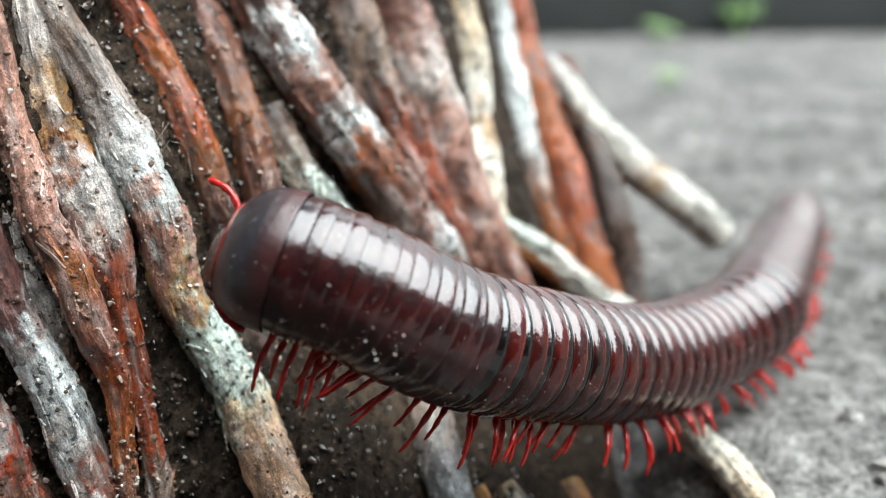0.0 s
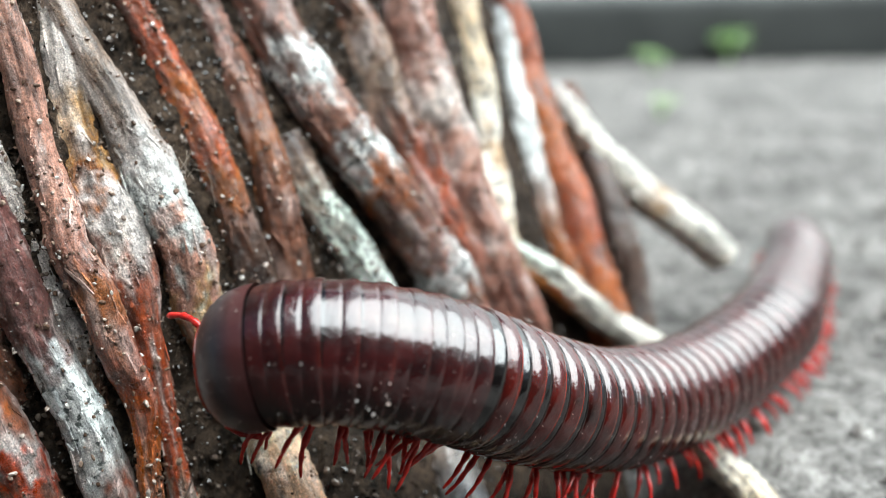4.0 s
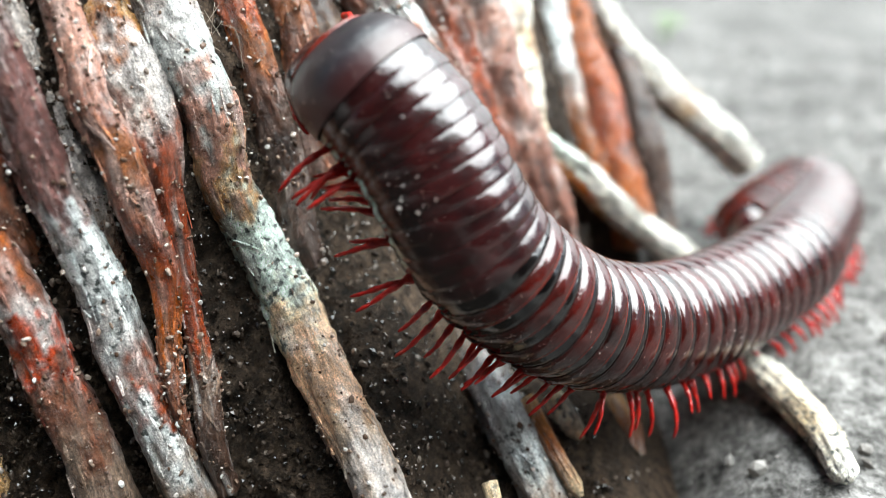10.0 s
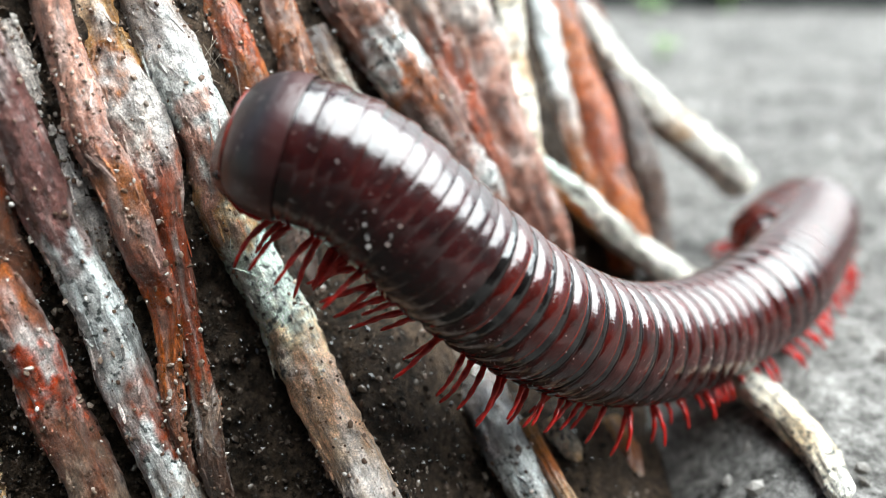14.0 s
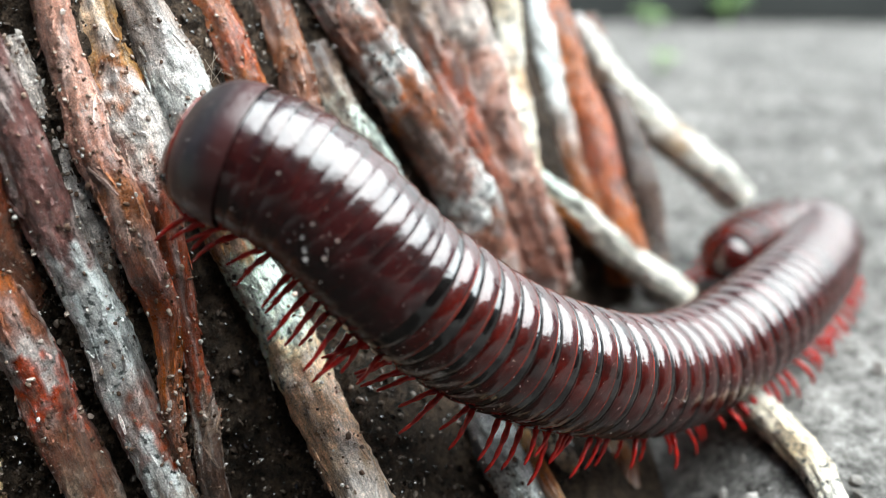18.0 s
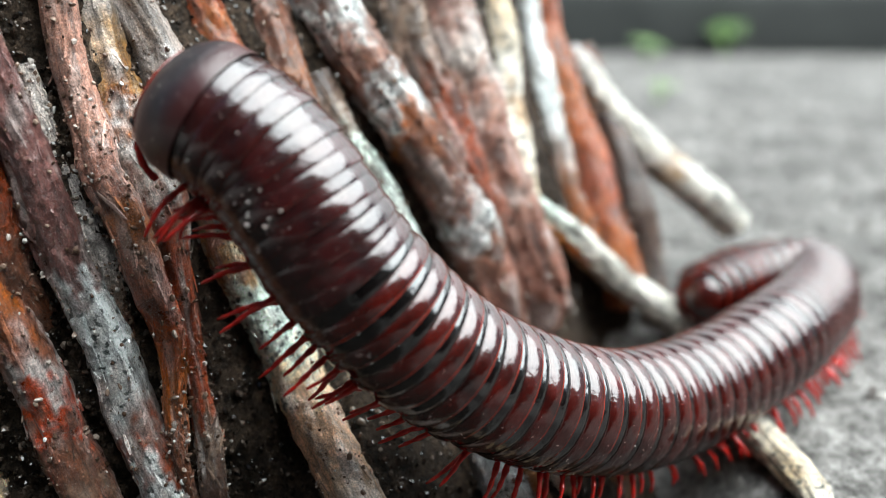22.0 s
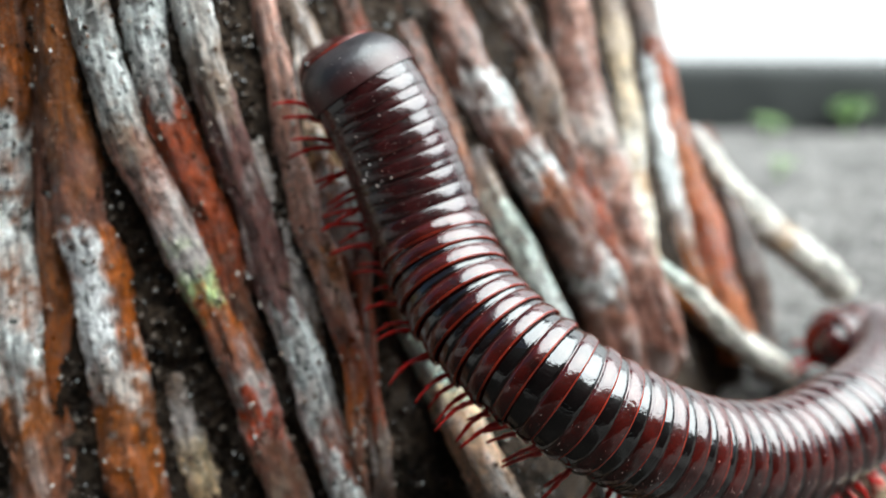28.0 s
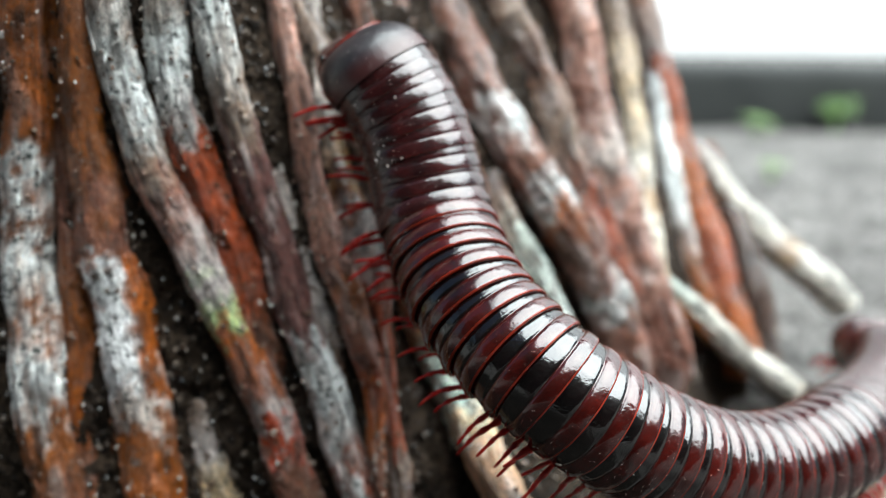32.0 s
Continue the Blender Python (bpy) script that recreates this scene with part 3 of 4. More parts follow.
    grow("brown root powdered with soil", [(-33.6, 97.3, 67.8, 2.12), (-22.7, 95.3, 48.8, 2.12), (-19.2, 94.6, 42.6, 2.15), (-16.5, 91.9, 37.5, 2.13), (-14.5, 89.3, 32.6, 2.10), (-13.2, 87.4, 27.6, 2.10), (-12.3, 86.7, 22.3, 2.12), (-11.4, 86.3, 16.8, 2.15), (-10.4, 88.9, 10.8, 2.15)],
         [(0.34, BROWN), (0.451, PINK), (0.54, BROWN), (0.59, BROWN), (0.646, RUST), (0.718, BROWN), (0.897, BROWN)], 12.2, mottle=0.2)
    grow("root covered in mint-white lichen, grey below", [(-12.5, 91.4, 32.6, 2.08), (-9.5, 90.2, 26.0, 2.10), (-6.6, 91.6, 20.3, 2.18), (-3.4, 92.9, 13.6, 2.26), (0.6, 90.9, 5.8, 2.28), (3.3, 83.0, 0.3, 2.15), (5.8, 76.1, -3.0, 2.02), (9.2, 72.0, -9.0, 1.98), (15.9, 63.7, -20.9, 1.98)],
         [(0, DEEP), (0.0779, ASH), (0.14, MINT), (0.39, LICHEN), (0.483, ASH), (0.623, SLATE), (0.701, LICHEN), (0.779, ASH)], 13.6)
    grow("thick brown root with bluish-white patches", [(-25.9, 107.0, 67.0, 2.91), (-16.7, 99.0, 48.7, 2.91), (-12.7, 95.6, 40.8, 2.88), (-9.4, 93.9, 36.1, 2.87), (-5.8, 93.4, 31.2, 2.91), (-2.7, 94.2, 26.4, 2.97), (0.4, 95.8, 20.6, 3.07), (3.4, 97.6, 14.4, 3.18), (5.5, 97.6, 8.4, 3.24), (7.4, 100.7, 2.7, 3.24)],
         [(0.288, BROWN), (0.351, PINK), (0.413, BROWN), (0.463, LICHEN), (0.501, ROSE), (0.55, BROWN), (0.588, LICHEN), (0.631, ORANGE), (0.663, BROWN), (0.737, PINK), (0.787, LICHEN), (0.825, BROWN), (0.912, PINK)], 14.9, mottle=0.5)
    grow("rough grey-brown root crusted with soil", [(-20.4, 108.6, 70.4, 2.86), (-10.9, 105.3, 50.8, 2.86), (-6.5, 103.8, 41.8, 2.90), (-4.3, 102.4, 36.6, 2.90), (-1.9, 100.9, 30.9, 2.91), (0.2, 100.3, 26.2, 2.94), (2.6, 100.6, 21.1, 2.99), (4.9, 101.1, 15.1, 3.06), (7.1, 104.6, 9.5, 3.06)],
         [(0.322, ASH), (0.438, BROWN), (0.554, ASH), (0.641, BROWN), (0.757, BRICK), (0.902, PINK)], 15.3, lump=0.3, mottle=0.45)
    grow("wide pinkish-grey root", [(-7.1, 115.7, 71.8, 3.62), (-2.6, 110.9, 50.8, 3.62), (-0.1, 108.1, 39.0, 3.65), (1.7, 105.8, 32.5, 3.64), (4.4, 103.3, 24.2, 3.65), (7.4, 102.5, 15.9, 3.71), (9.9, 102.7, 9.1, 3.79), (12.0, 105.8, 3.4, 3.79)],
         [(0.3, ROSE), (0.482, PINK), (0.574, CRUST), (0.616, ROSE), (0.689, PINK), (0.756, ROSE), (0.817, PINK), (0.909, PINK)], 16.8, mottle=0.5)
    grow("weathered cream and tan root", [(0.4, 133.2, 71.2, 2.38), (3.9, 125.2, 51.0, 2.38), (6.9, 118.5, 33.9, 2.36), (8.1, 111.9, 24.8, 2.29), (9.1, 106.8, 17.3, 2.24), (11.3, 104.9, 8.9, 2.25), (12.9, 106.6, 3.2, 2.25)],
         [(0.287, ASH), (0.475, CREAM), (0.6, BONE), (0.675, TAN), (0.712, BONE), (0.819, CREAM), (0.912, TAN)], 17.4)
    grow("narrow blue-grey root", [(5.7, 142.8, 64.9, 1.92), (9.5, 133.3, 45.4, 1.92), (12.2, 126.5, 31.4, 1.89), (14.2, 121.0, 22.8, 1.85), (16.1, 116.9, 15.7, 1.82), (18.2, 115.2, 10.2, 1.82), (20.2, 116.6, 4.9, 1.82)],
         [(0.317, SLATE), (0.493, LICHEN), (0.669, LICHEN), (0.816, RUST), (0.903, ORANGE)], 18.9)
    grow("smooth orange-red root", [(1.2, 136.0, 77.7, 2.78), (7.2, 133.9, 56.6, 2.78), (12.9, 131.9, 36.7, 2.80), (15.2, 127.5, 29.0, 2.80), (17.9, 123.7, 21.4, 2.78), (20.5, 119.1, 13.5, 2.76), (22.6, 115.6, 5.9, 2.74), (24.0, 116.2, 0.6, 2.74)],
         [(0.256, RUST), (0.402, PALE), (0.429, BRICK), (0.656, ORANGE), (0.822, BRICK), (0.922, ORANGE)], 19.2, mottle=0.05, lump=0.03, crack=0.04)
    grow("dark brown root", [(19.0, 137.0, 31.0, 2.4), (22.8, 133.4, 22.2, 2.5), (26.9, 125.5, 10.6, 2.3), (28.4, 121.1, 1.5, 2.1), (29.2, 120.0, -3.6, 2.0)],
         [(0, BROWN), (0.4, DEEP), (0.8, DEEP)], 20.5, mottle=0.1)
    grow("flat grey root sinking into brown soil", [(-32.6, 73.6, 35.6, 0.99), (-31.7, 73.4, 31.6, 1.01), (-30.1, 73.1, 27.5, 1.03), (-28.0, 72.3, 23.1, 1.04), (-26.8, 71.8, 17.6, 1.06), (-26.2, 71.6, 12.5, 1.09), (-25.7, 70.6, 5.9, 1.11), (-25.2, 72.7, 0.0, 1.11)],
         [(0, CRUST), (0.411, PALE), (0.51, ASH), (0.575, BROWN), (0.822, TAN)], 24.1)
    grow("broken pale root stub with yellow wood", [(-40.4, 69.4, 12.7, 2.15), (-39.0, 69.3, 5.4, 2.17), (-37.2, 69.1, -1.4, 2.20), (-36.2, 68.5, -4.9, 2.20), (-32.1, 65.9, -20.2, 2.20)],
         [(0, ASH), (0.159, PALE), (0.266, CREAM), (0.531, TAN)], 22.5, blunt=False)


def build_tree():
    grow_roots()
    tree = new("tree_base")
    tree.location = (0, 0, GROUND)
    tagged(tree, "foot of a tree with a mass of bare slanting roots", "tree")
    inv = Matrix.Translation((0, 0, -GROUND))

    def held(ob):
        ob.matrix_parent_inverse = inv
        return ob

    for label, points, stops, seed, more in GROWN:
        held(root("root", tree, label, points, stops, seed, **more))
    samples = np.vstack([catmull(points, 6)[:, :3] for _, points, *_ in GROWN])

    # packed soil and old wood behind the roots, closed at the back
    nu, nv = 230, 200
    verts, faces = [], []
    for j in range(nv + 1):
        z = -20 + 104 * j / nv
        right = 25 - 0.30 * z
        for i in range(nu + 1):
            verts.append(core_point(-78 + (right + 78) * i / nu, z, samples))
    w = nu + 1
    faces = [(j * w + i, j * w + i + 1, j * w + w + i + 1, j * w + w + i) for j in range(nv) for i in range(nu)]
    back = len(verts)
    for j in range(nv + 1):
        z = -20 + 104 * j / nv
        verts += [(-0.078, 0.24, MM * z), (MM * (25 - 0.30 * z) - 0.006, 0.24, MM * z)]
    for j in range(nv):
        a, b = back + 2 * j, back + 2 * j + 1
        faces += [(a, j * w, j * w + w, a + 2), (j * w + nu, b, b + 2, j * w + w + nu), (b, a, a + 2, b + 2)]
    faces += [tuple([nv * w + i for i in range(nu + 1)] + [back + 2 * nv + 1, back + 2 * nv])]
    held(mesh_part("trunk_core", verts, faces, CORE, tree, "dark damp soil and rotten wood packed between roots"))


    # the trunk that rises from the roots, leaning back and away
    verts, faces, rows, sides = [], [], 30, 40
    for j in range(rows + 1):
        z = 0.074 + 1.0 * j / rows
        for k in range(sides):
            a = 2 * math.pi * k / sides
            c, d = math.cos(a), math.sin(a)
            r = 0.085 * (1 + 0.10 * nz(c * 2, d * 2, z * 3) + 0.05 * nz(c * 6, d * 6, z * 5) - 0.15 * (z - 0.074))
            verts.append((-0.088 - 0.28 * (z - 0.074) + r * c, 0.19 + 0.62 * (z - 0.074) + r * d, z))
    for j in range(rows):
        for k in range(sides):
            a, b = j * sides + k, j * sides + (k + 1) % sides
            faces.append((a, b, b + sides, a + sides))
    faces += [tuple(range(sides - 1, -1, -1)), tuple(rows * sides + k for k in range(sides))]
    held(mesh_part("trunk", verts, faces, CORE, tree, "rough dark leaning tree trunk"))

    # crumbs of soil caught between and on the roots
    rnd = random.Random(11)
    verts, faces = [], []
    for _ in range(40000):
        z = rnd.uniform(-12, 56)
        x = rnd.uniform(-62, 22 - 0.3 * z)
        p = core_point(x, z, samples)
        size = MM * (0.09 + 0.36 * rnd.random() ** 4)
        chip_mesh(verts, faces, (p[0], p[1] - size * 0.3, p[2]), size, rnd)
    ob = held(mesh_part("soil_crumb", verts, faces, CRUMB, tree, "brown and pale crumbs of soil and sand", smooth=False))
    tagged(ob, kind="stuff")
    # thin flakes of bark, lying along their roots
    for r, (_, points, *_) in zip([o for o in tree.children if o.name.startswith("root")], GROWN):
        line = catmull(points, 32)[:, :3]
        verts, faces = [], []
        tone = np.empty(len(r.data.vertices) * 4)
        r.data.color_attributes["tone"].data.foreach_get("color", tone)
        tone, tones = tone.reshape(-1, 4)[:, :3], []
        for _ in range(330):
            k = rnd.randrange(4, len(line) - 4) * 36 + rnd.randrange(36)
            v = r.data.vertices[k]
            along = (Vector(line[k // 36 + 2] - line[k // 36 - 2]).normalized() + 0.25 * Vector((rnd.gauss(0, 1), rnd.gauss(0, 1), rnd.gauss(0, 1)))).normalized()
            across = v.normal.cross(along).normalized()
            along = across.cross(v.normal)
            long, wide, up = MM * (0.15 + 1.3 * rnd.random() ** 2), MM * rnd.uniform(0.05, 0.17), MM * rnd.uniform(0.04, 0.16)
            base, lift = len(verts), rnd.uniform(-0.3, 1.2)
            for u, w, h in ((-1, -0.4, 0), (-0.3, -1, 0.4), (1, -0.6, 1), (1.1, 0.3, 1), (0.2, 1, 0.4), (-0.9, 0.5, 0)):
                u, w = u * rnd.uniform(0.6, 1.2), w * rnd.uniform(0.4, 1.3)
                p = v.co + along * (long * u) + across * (wide * w) + v.normal * (up * (0.2 + h * lift))
                verts += [tuple(p), tuple(p - v.normal * up)]
            faces.append(tuple(base + 2 * j for j in range(6)))
            faces += [(base + 2 * j, base + 2 * j + 1, base + (2 * j + 3) % 12, base + (2 * j + 2) % 12) for j in range(6)]
            tones += [tone[k] * (1 + 0.75 * rnd.uniform(-1, 1) ** 3) + 0.03 * rnd.random()] * 12
        flakes = mesh_part("bark_fibre", verts, faces, BARK, r, "thin curled flakes of bark and fibre", np.array(tones), False)
        tagged(flakes, kind="stuff")
    verts, faces = [], []
    for r in [o for o in tree.children if o.name.startswith("root")]:
        me = r.data
        for _ in range(1300):
            v = me.vertices[rnd.randrange(len(me.vertices) - 2)]
            if v.normal.y > 0.35:
                continue
            size = MM * (0.04 + 0.30 * rnd.random() ** 5)
            chip_mesh(verts, faces, v.co + v.normal * size * 0.4, size, rnd)
    ob = held(mesh_part("root_grit", verts, faces, SAND, tree, "fine sand grains stuck on the bark", smooth=False))
    tagged(ob, kind="stuff")

    # beads of water on the crusted roots, and a wisp of fine dry fibres between two of them
    bm = bmesh.new()
    bmesh.ops.create_icosphere(bm, subdivisions=3, radius=1.0)
    bead = bpy.data.meshes.new("water_drop")
    bm.to_mesh(bead)
    bm.free()
    bead.materials.append(WATER)
    bead.polygons.foreach_set("use_smooth", [True] * len(bead.polygons))
    stems = [o for o in tree.children if o.name.startswith("root") and "grit" not in o.name]
    for n, low, high, count in ((8, 20, 36, 26), (9, 24, 36, 30), (4, 4, 20, 8), (6, 0, 26, 10)):
        spots = [v for v in stems[n].data.vertices if v.normal.y < -0.35 and low * MM < v.co.z < high * MM]
        for v in rnd.sample(spots, count):
            size = MM * rnd.uniform(0.10, 0.30)
            o = new("water_drop", bead)
            o.parent, o.matrix_parent_inverse = tree, inv
            o.matrix_basis = Matrix.LocRotScale(v.co + v.normal * size * 0.2, v.normal.to_track_quat("Z", "Y"), (size, size, size * 0.6))
    for _ in range(14):
        a = Vector(WISP) + Vector((rnd.gauss(0, 0.7), rnd.gauss(0, 0.5), rnd.gauss(0, 1.0)))
        bend = Vector((rnd.gauss(0, 1.0), rnd.gauss(0, 0.5), rnd.gauss(0, 1.0)))
        tip = Vector((rnd.gauss(0, 1.6), rnd.gauss(-0.2, 0.5), rnd.gauss(0, 1.6)))
        strand = catmull([tuple(a), tuple(a + bend), tuple(a + bend + tip)], 8)
        v, f = tube(strand * MM, [0.022 * MM] * len(strand), 5)
        held(mesh_part("dry_fibre", v, f, FIBRE, tree))
    return tree


def stick(name, points, stops, seed, label):
    """A barkless piece of wood with a strip of old bark left along its underside."""
    ob = root(name, None, "", points, stops, seed, lump=0.12, blunt=True, mottle=0.4)
    tagged(ob, label, "stick")
    low = [(x + 0.10 * r, y - 0.20 * r, z - 0.66 * r, 0.46 * r) for x, y, z, r in points[:-1]]
    root("bark_strip", ob, "strip of yellow-brown bark", low, [(0, TAN), (0.4, ORANGE), (0.6, TAN), (1, BROWN)], seed + 3, lump=0.3, blunt=True)


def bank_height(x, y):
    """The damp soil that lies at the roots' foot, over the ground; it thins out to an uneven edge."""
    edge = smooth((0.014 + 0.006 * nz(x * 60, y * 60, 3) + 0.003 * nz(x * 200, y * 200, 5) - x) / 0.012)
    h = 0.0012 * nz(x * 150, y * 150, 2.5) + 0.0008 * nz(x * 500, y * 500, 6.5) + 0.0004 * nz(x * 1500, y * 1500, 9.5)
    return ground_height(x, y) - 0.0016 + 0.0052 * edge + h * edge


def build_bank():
    # the stretch toward the camera is unseen, added to darken the body's reflections
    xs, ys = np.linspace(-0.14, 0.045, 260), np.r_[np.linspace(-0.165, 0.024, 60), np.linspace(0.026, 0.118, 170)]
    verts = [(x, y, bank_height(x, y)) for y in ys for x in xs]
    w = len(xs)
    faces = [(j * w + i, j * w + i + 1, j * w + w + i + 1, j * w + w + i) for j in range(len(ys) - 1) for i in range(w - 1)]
    # faces of that near stretch take the blackened soil, so glossy flanks mirror dark
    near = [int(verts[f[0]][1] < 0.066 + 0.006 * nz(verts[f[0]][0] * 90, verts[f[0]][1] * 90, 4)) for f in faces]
    tagged(mesh_part("soil_bank", verts, faces, (BANK, FRONT_DARK), slots=near), "dark damp gritty soil at the foot of the roots, with an unseen blackened front", "soil", kind="structure")
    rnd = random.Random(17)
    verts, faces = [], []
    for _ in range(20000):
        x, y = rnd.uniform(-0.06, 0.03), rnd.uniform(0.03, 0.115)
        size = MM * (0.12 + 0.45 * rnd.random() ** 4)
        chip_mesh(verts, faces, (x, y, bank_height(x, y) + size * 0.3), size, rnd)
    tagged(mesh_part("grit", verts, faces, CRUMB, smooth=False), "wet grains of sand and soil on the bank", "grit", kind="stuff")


def build_sticks():
    stick("stick", [(16.9, 132.6, 31.0, 2.45), (24.6, 133.1, 22.0, 2.60), (31.8, 132.1, 15.3, 2.75), (38.2, 131.4, 10.3, 2.70), (43.6, 131.1, 5.9, 2.50)],
                [(0, PALE), (0.2, BONE), (0.5, BONE), (0.62, TAN), (0.68, BONE), (0.9, BONE), (1, BONE)], 31.1, "pale barkless stick with yellow edges")
    stick("stick", [(8.6, 104.7, 17.5, 1.79), (15.1, 109.6, 11.7, 1.90), (20.7, 112.5, 6.3, 1.98), (29.9, 115.3, -1.2, 2.08), (32.2, 115.8, -2.9, 2.09)],
                [(0, BROWN), (0.08, MINT), (0.4, BONE), (0.95, BONE), (1, CREAM)], 32.3, "pale greenish barkless stick with a knot")
    stick("wood_sliver", [(7.0, 77.9, -0.8, 0.81), (9.9, 74.1, -4.2, 0.79), (11.8, 72.2, -7.0, 0.78)],
                [(0, TAN), (0.5, ORANGE), (1, CREAM)], 33.5, "thin orange sliver of wood")
    stick("wood_chip", [(9.8, 80.5, -1.7, 0.99), (11.0, 79.4, -3.1, 1.13), (12.3, 77.4, -4.6, 0.73)],
                [(0, CREAM), (0.5, BONE), (1, TAN)], 37.1, "pale broken chip of bare wood")
    stick("wood_chunk", [(16.5, 87.2, -6.2, 1.61), (17.5, 84.4, -8.4, 1.94), (18.2, 81.0, -10.5, 1.28)],
                [(0, TAN), (0.4, RUST), (0.7, BROWN), (1, TAN)], 38.3, "brown rotten wood chunk in the soil")
    stick("wood_splinter", [(3.3, 64.8, -0.6, 0.62), (4.4, 61.8, -3.1, 0.60), (4.9, 61.5, -4.9, 0.60)],
                [(0, CREAM), (1, TAN)], 34.7, "short tan wood splinter")
    stick("stick", [(29.5, 95.0, -3.0, 1.6), (32.5, 84.0, -2.9, 1.8), (33.5, 77.0, -3.0, 1.6), (34.0, 70.0, -3.8, 1.2)],
                [(0, CREAM), (0.3, BONE), (0.7, CREAM), (1, BONE)], 35.9, "pale twig half sunk in grey soil")


# ---- millipede ----
RINGS, RADIUS = 58, 5.62 * MM


def pitch(i):
    """Length of a ring: shorter behind the head."""
    return MM * (2.05 + 0.28 * smooth((i - 5) / 8) - 0.2 * smooth((i - 48) / 8))


STATION = [0.0]
for ring_no in range(RINGS + 1):
    STATION.append(STATION[-1] + pitch(ring_no))


def ring_mesh(name, scale, length, end=False, front=False):
    """One body ring: a narrow dark collar that tucks under the ring before it, and a swollen red-brown band with a lip."""
    sides = 40
    prof = [(2.30, 0.900, 0), (1.60, 0.930, 0), (1.05, 0.946, 0), (0.70, 0.958, 0), (0.36, 0.966, 0), (0.30, 0.953, 1), (0.22, 0.972, 1),
            (0.0, 0.989, 1), (-0.35, 1.003, 1), (-0.72, 1.008, 1), (-1.00, 1.003, 1), (-1.06, 1.002, 2), (-1.14, 0.996, 2), (-1.17, 0.984, 2), (-1.17, 0.945, 2), (-0.9, 0.925, 2)]
    verts, faces, slots = [], [], []
    ease = 0.45 if front else 1.1
    for y, r0, _ in prof:
        y *= length / 2.3 / MM
        for k in range(sides):
            a = 2 * math.pi * k / sides
            c, s = math.cos(a), math.sin(a)
            flat = 0.86 if s < -0.55 else 1.0
            r = 1 - (1 - r0) * ease if r0 < 1 else r0
            verts.append((RADIUS * scale * r * c, y * MM, RADIUS * scale * r * s * flat))
    for i in range(len(prof) - 1):
        for k in range(sides):
            a, b = i * sides + k, i * sides + (k + 1) % sides
            faces.append((b, a, a + sides, b + sides))
            slots.append(max(prof[i + 1][2], int(front and prof[i + 1][0] < 1.2)))
    if end:
        o = (len(prof) - 1) * sides
        for y, r0 in ((-1.6, 0.90), (-2.6, 0.76), (-3.4, 0.52)):
            b = len(verts)
            verts += [(RADIUS * scale * r0 * math.cos(2 * math.pi * k / sides), y * MM, RADIUS * scale * r0 * math.sin(2 * math.pi * k / sides)) for k in range(sides)]
            faces += [(o + (k + 1) % sides, o + k, b + k, b + (k + 1) % sides) for k in range(sides)]
            slots += [1] * sides
            o = b
        verts += [(0, -4.1 * MM, 0)]
        faces += [(o + (k + 1) % sides, o + k, len(verts) - 1) for k in range(sides)]
        slots += [1] * sides
    me = bpy.data.meshes.new(name)
    me.from_pydata(verts, [], faces)
    for mat in (SHELL, COLLAR, BAND) if front else (SHELL, BAND, RIM):
        me.materials.append(mat)
    me.polygons.foreach_set("use_smooth", [True] * len(faces))
    me.polygons.foreach_set("material_index", slots)
    me.update()
    return me


def leg_mesh(reach):
    """A jointed leg, from its hip outwards along +x."""
    line = catmull([(0, 0, 0), (1.2, 0.1, 0.30), (2.5, 0.0, 0.25), (3.7, -0.1, -0.20), (4.6, 0.0, -0.95), (5.2, 0.1, -1.9)], 4) * (MM * reach)
    n = len(line)
    knots = [0.38 * MM * (1 - 0.72 * i / (n - 1)) * (1.22 if i % 4 == 2 else 0.84 if i % 4 == 0 else 1.05) for i in range(n)]
    v, f = tube(line, knots, 7)
    me = bpy.data.meshes.new("leg")
    me.from_pydata(v, [], f)
    me.materials.append(LEG)
    me.polygons.foreach_set("use_smooth", [True] * len(f))
    me.update()
    return me


def dome_mesh(name, length, radius, material, power, droop, sides=36, steps=14, cut=1.0):
    """A rounded cap that opens backwards and closes at its front, +y."""
    verts, faces = [], []
    for i in range(steps):
        u = cut * i / steps
        r = radius * (1 - u**power) ** (1 / power)
        for k in range(sides):
            a = 2 * math.pi * k / sides
            s = math.sin(a)
            verts.append((r * math.cos(a), length * u, r * s * (0.88 if s < -0.5 else 1.0) - droop * u * u))
    verts.append((0, length * cut, -droop * cut * cut))
    for i in range(steps - 1):
        for k in range(sides):
            a, b = i * sides + k, i * sides + (k + 1) % sides
            faces.append((a, b, b + sides, a + sides))
    o = (steps - 1) * sides
    faces += [(o + k, o + (k + 1) % sides, len(verts) - 1) for k in range(sides)]
    return verts, faces


MOVERS = []
SPINES = {}


def spine(t, *nodes):
    """The body's middle line at t seconds, every 10 mm from the head, in mm."""
    SPINES[t] = np.array(nodes)


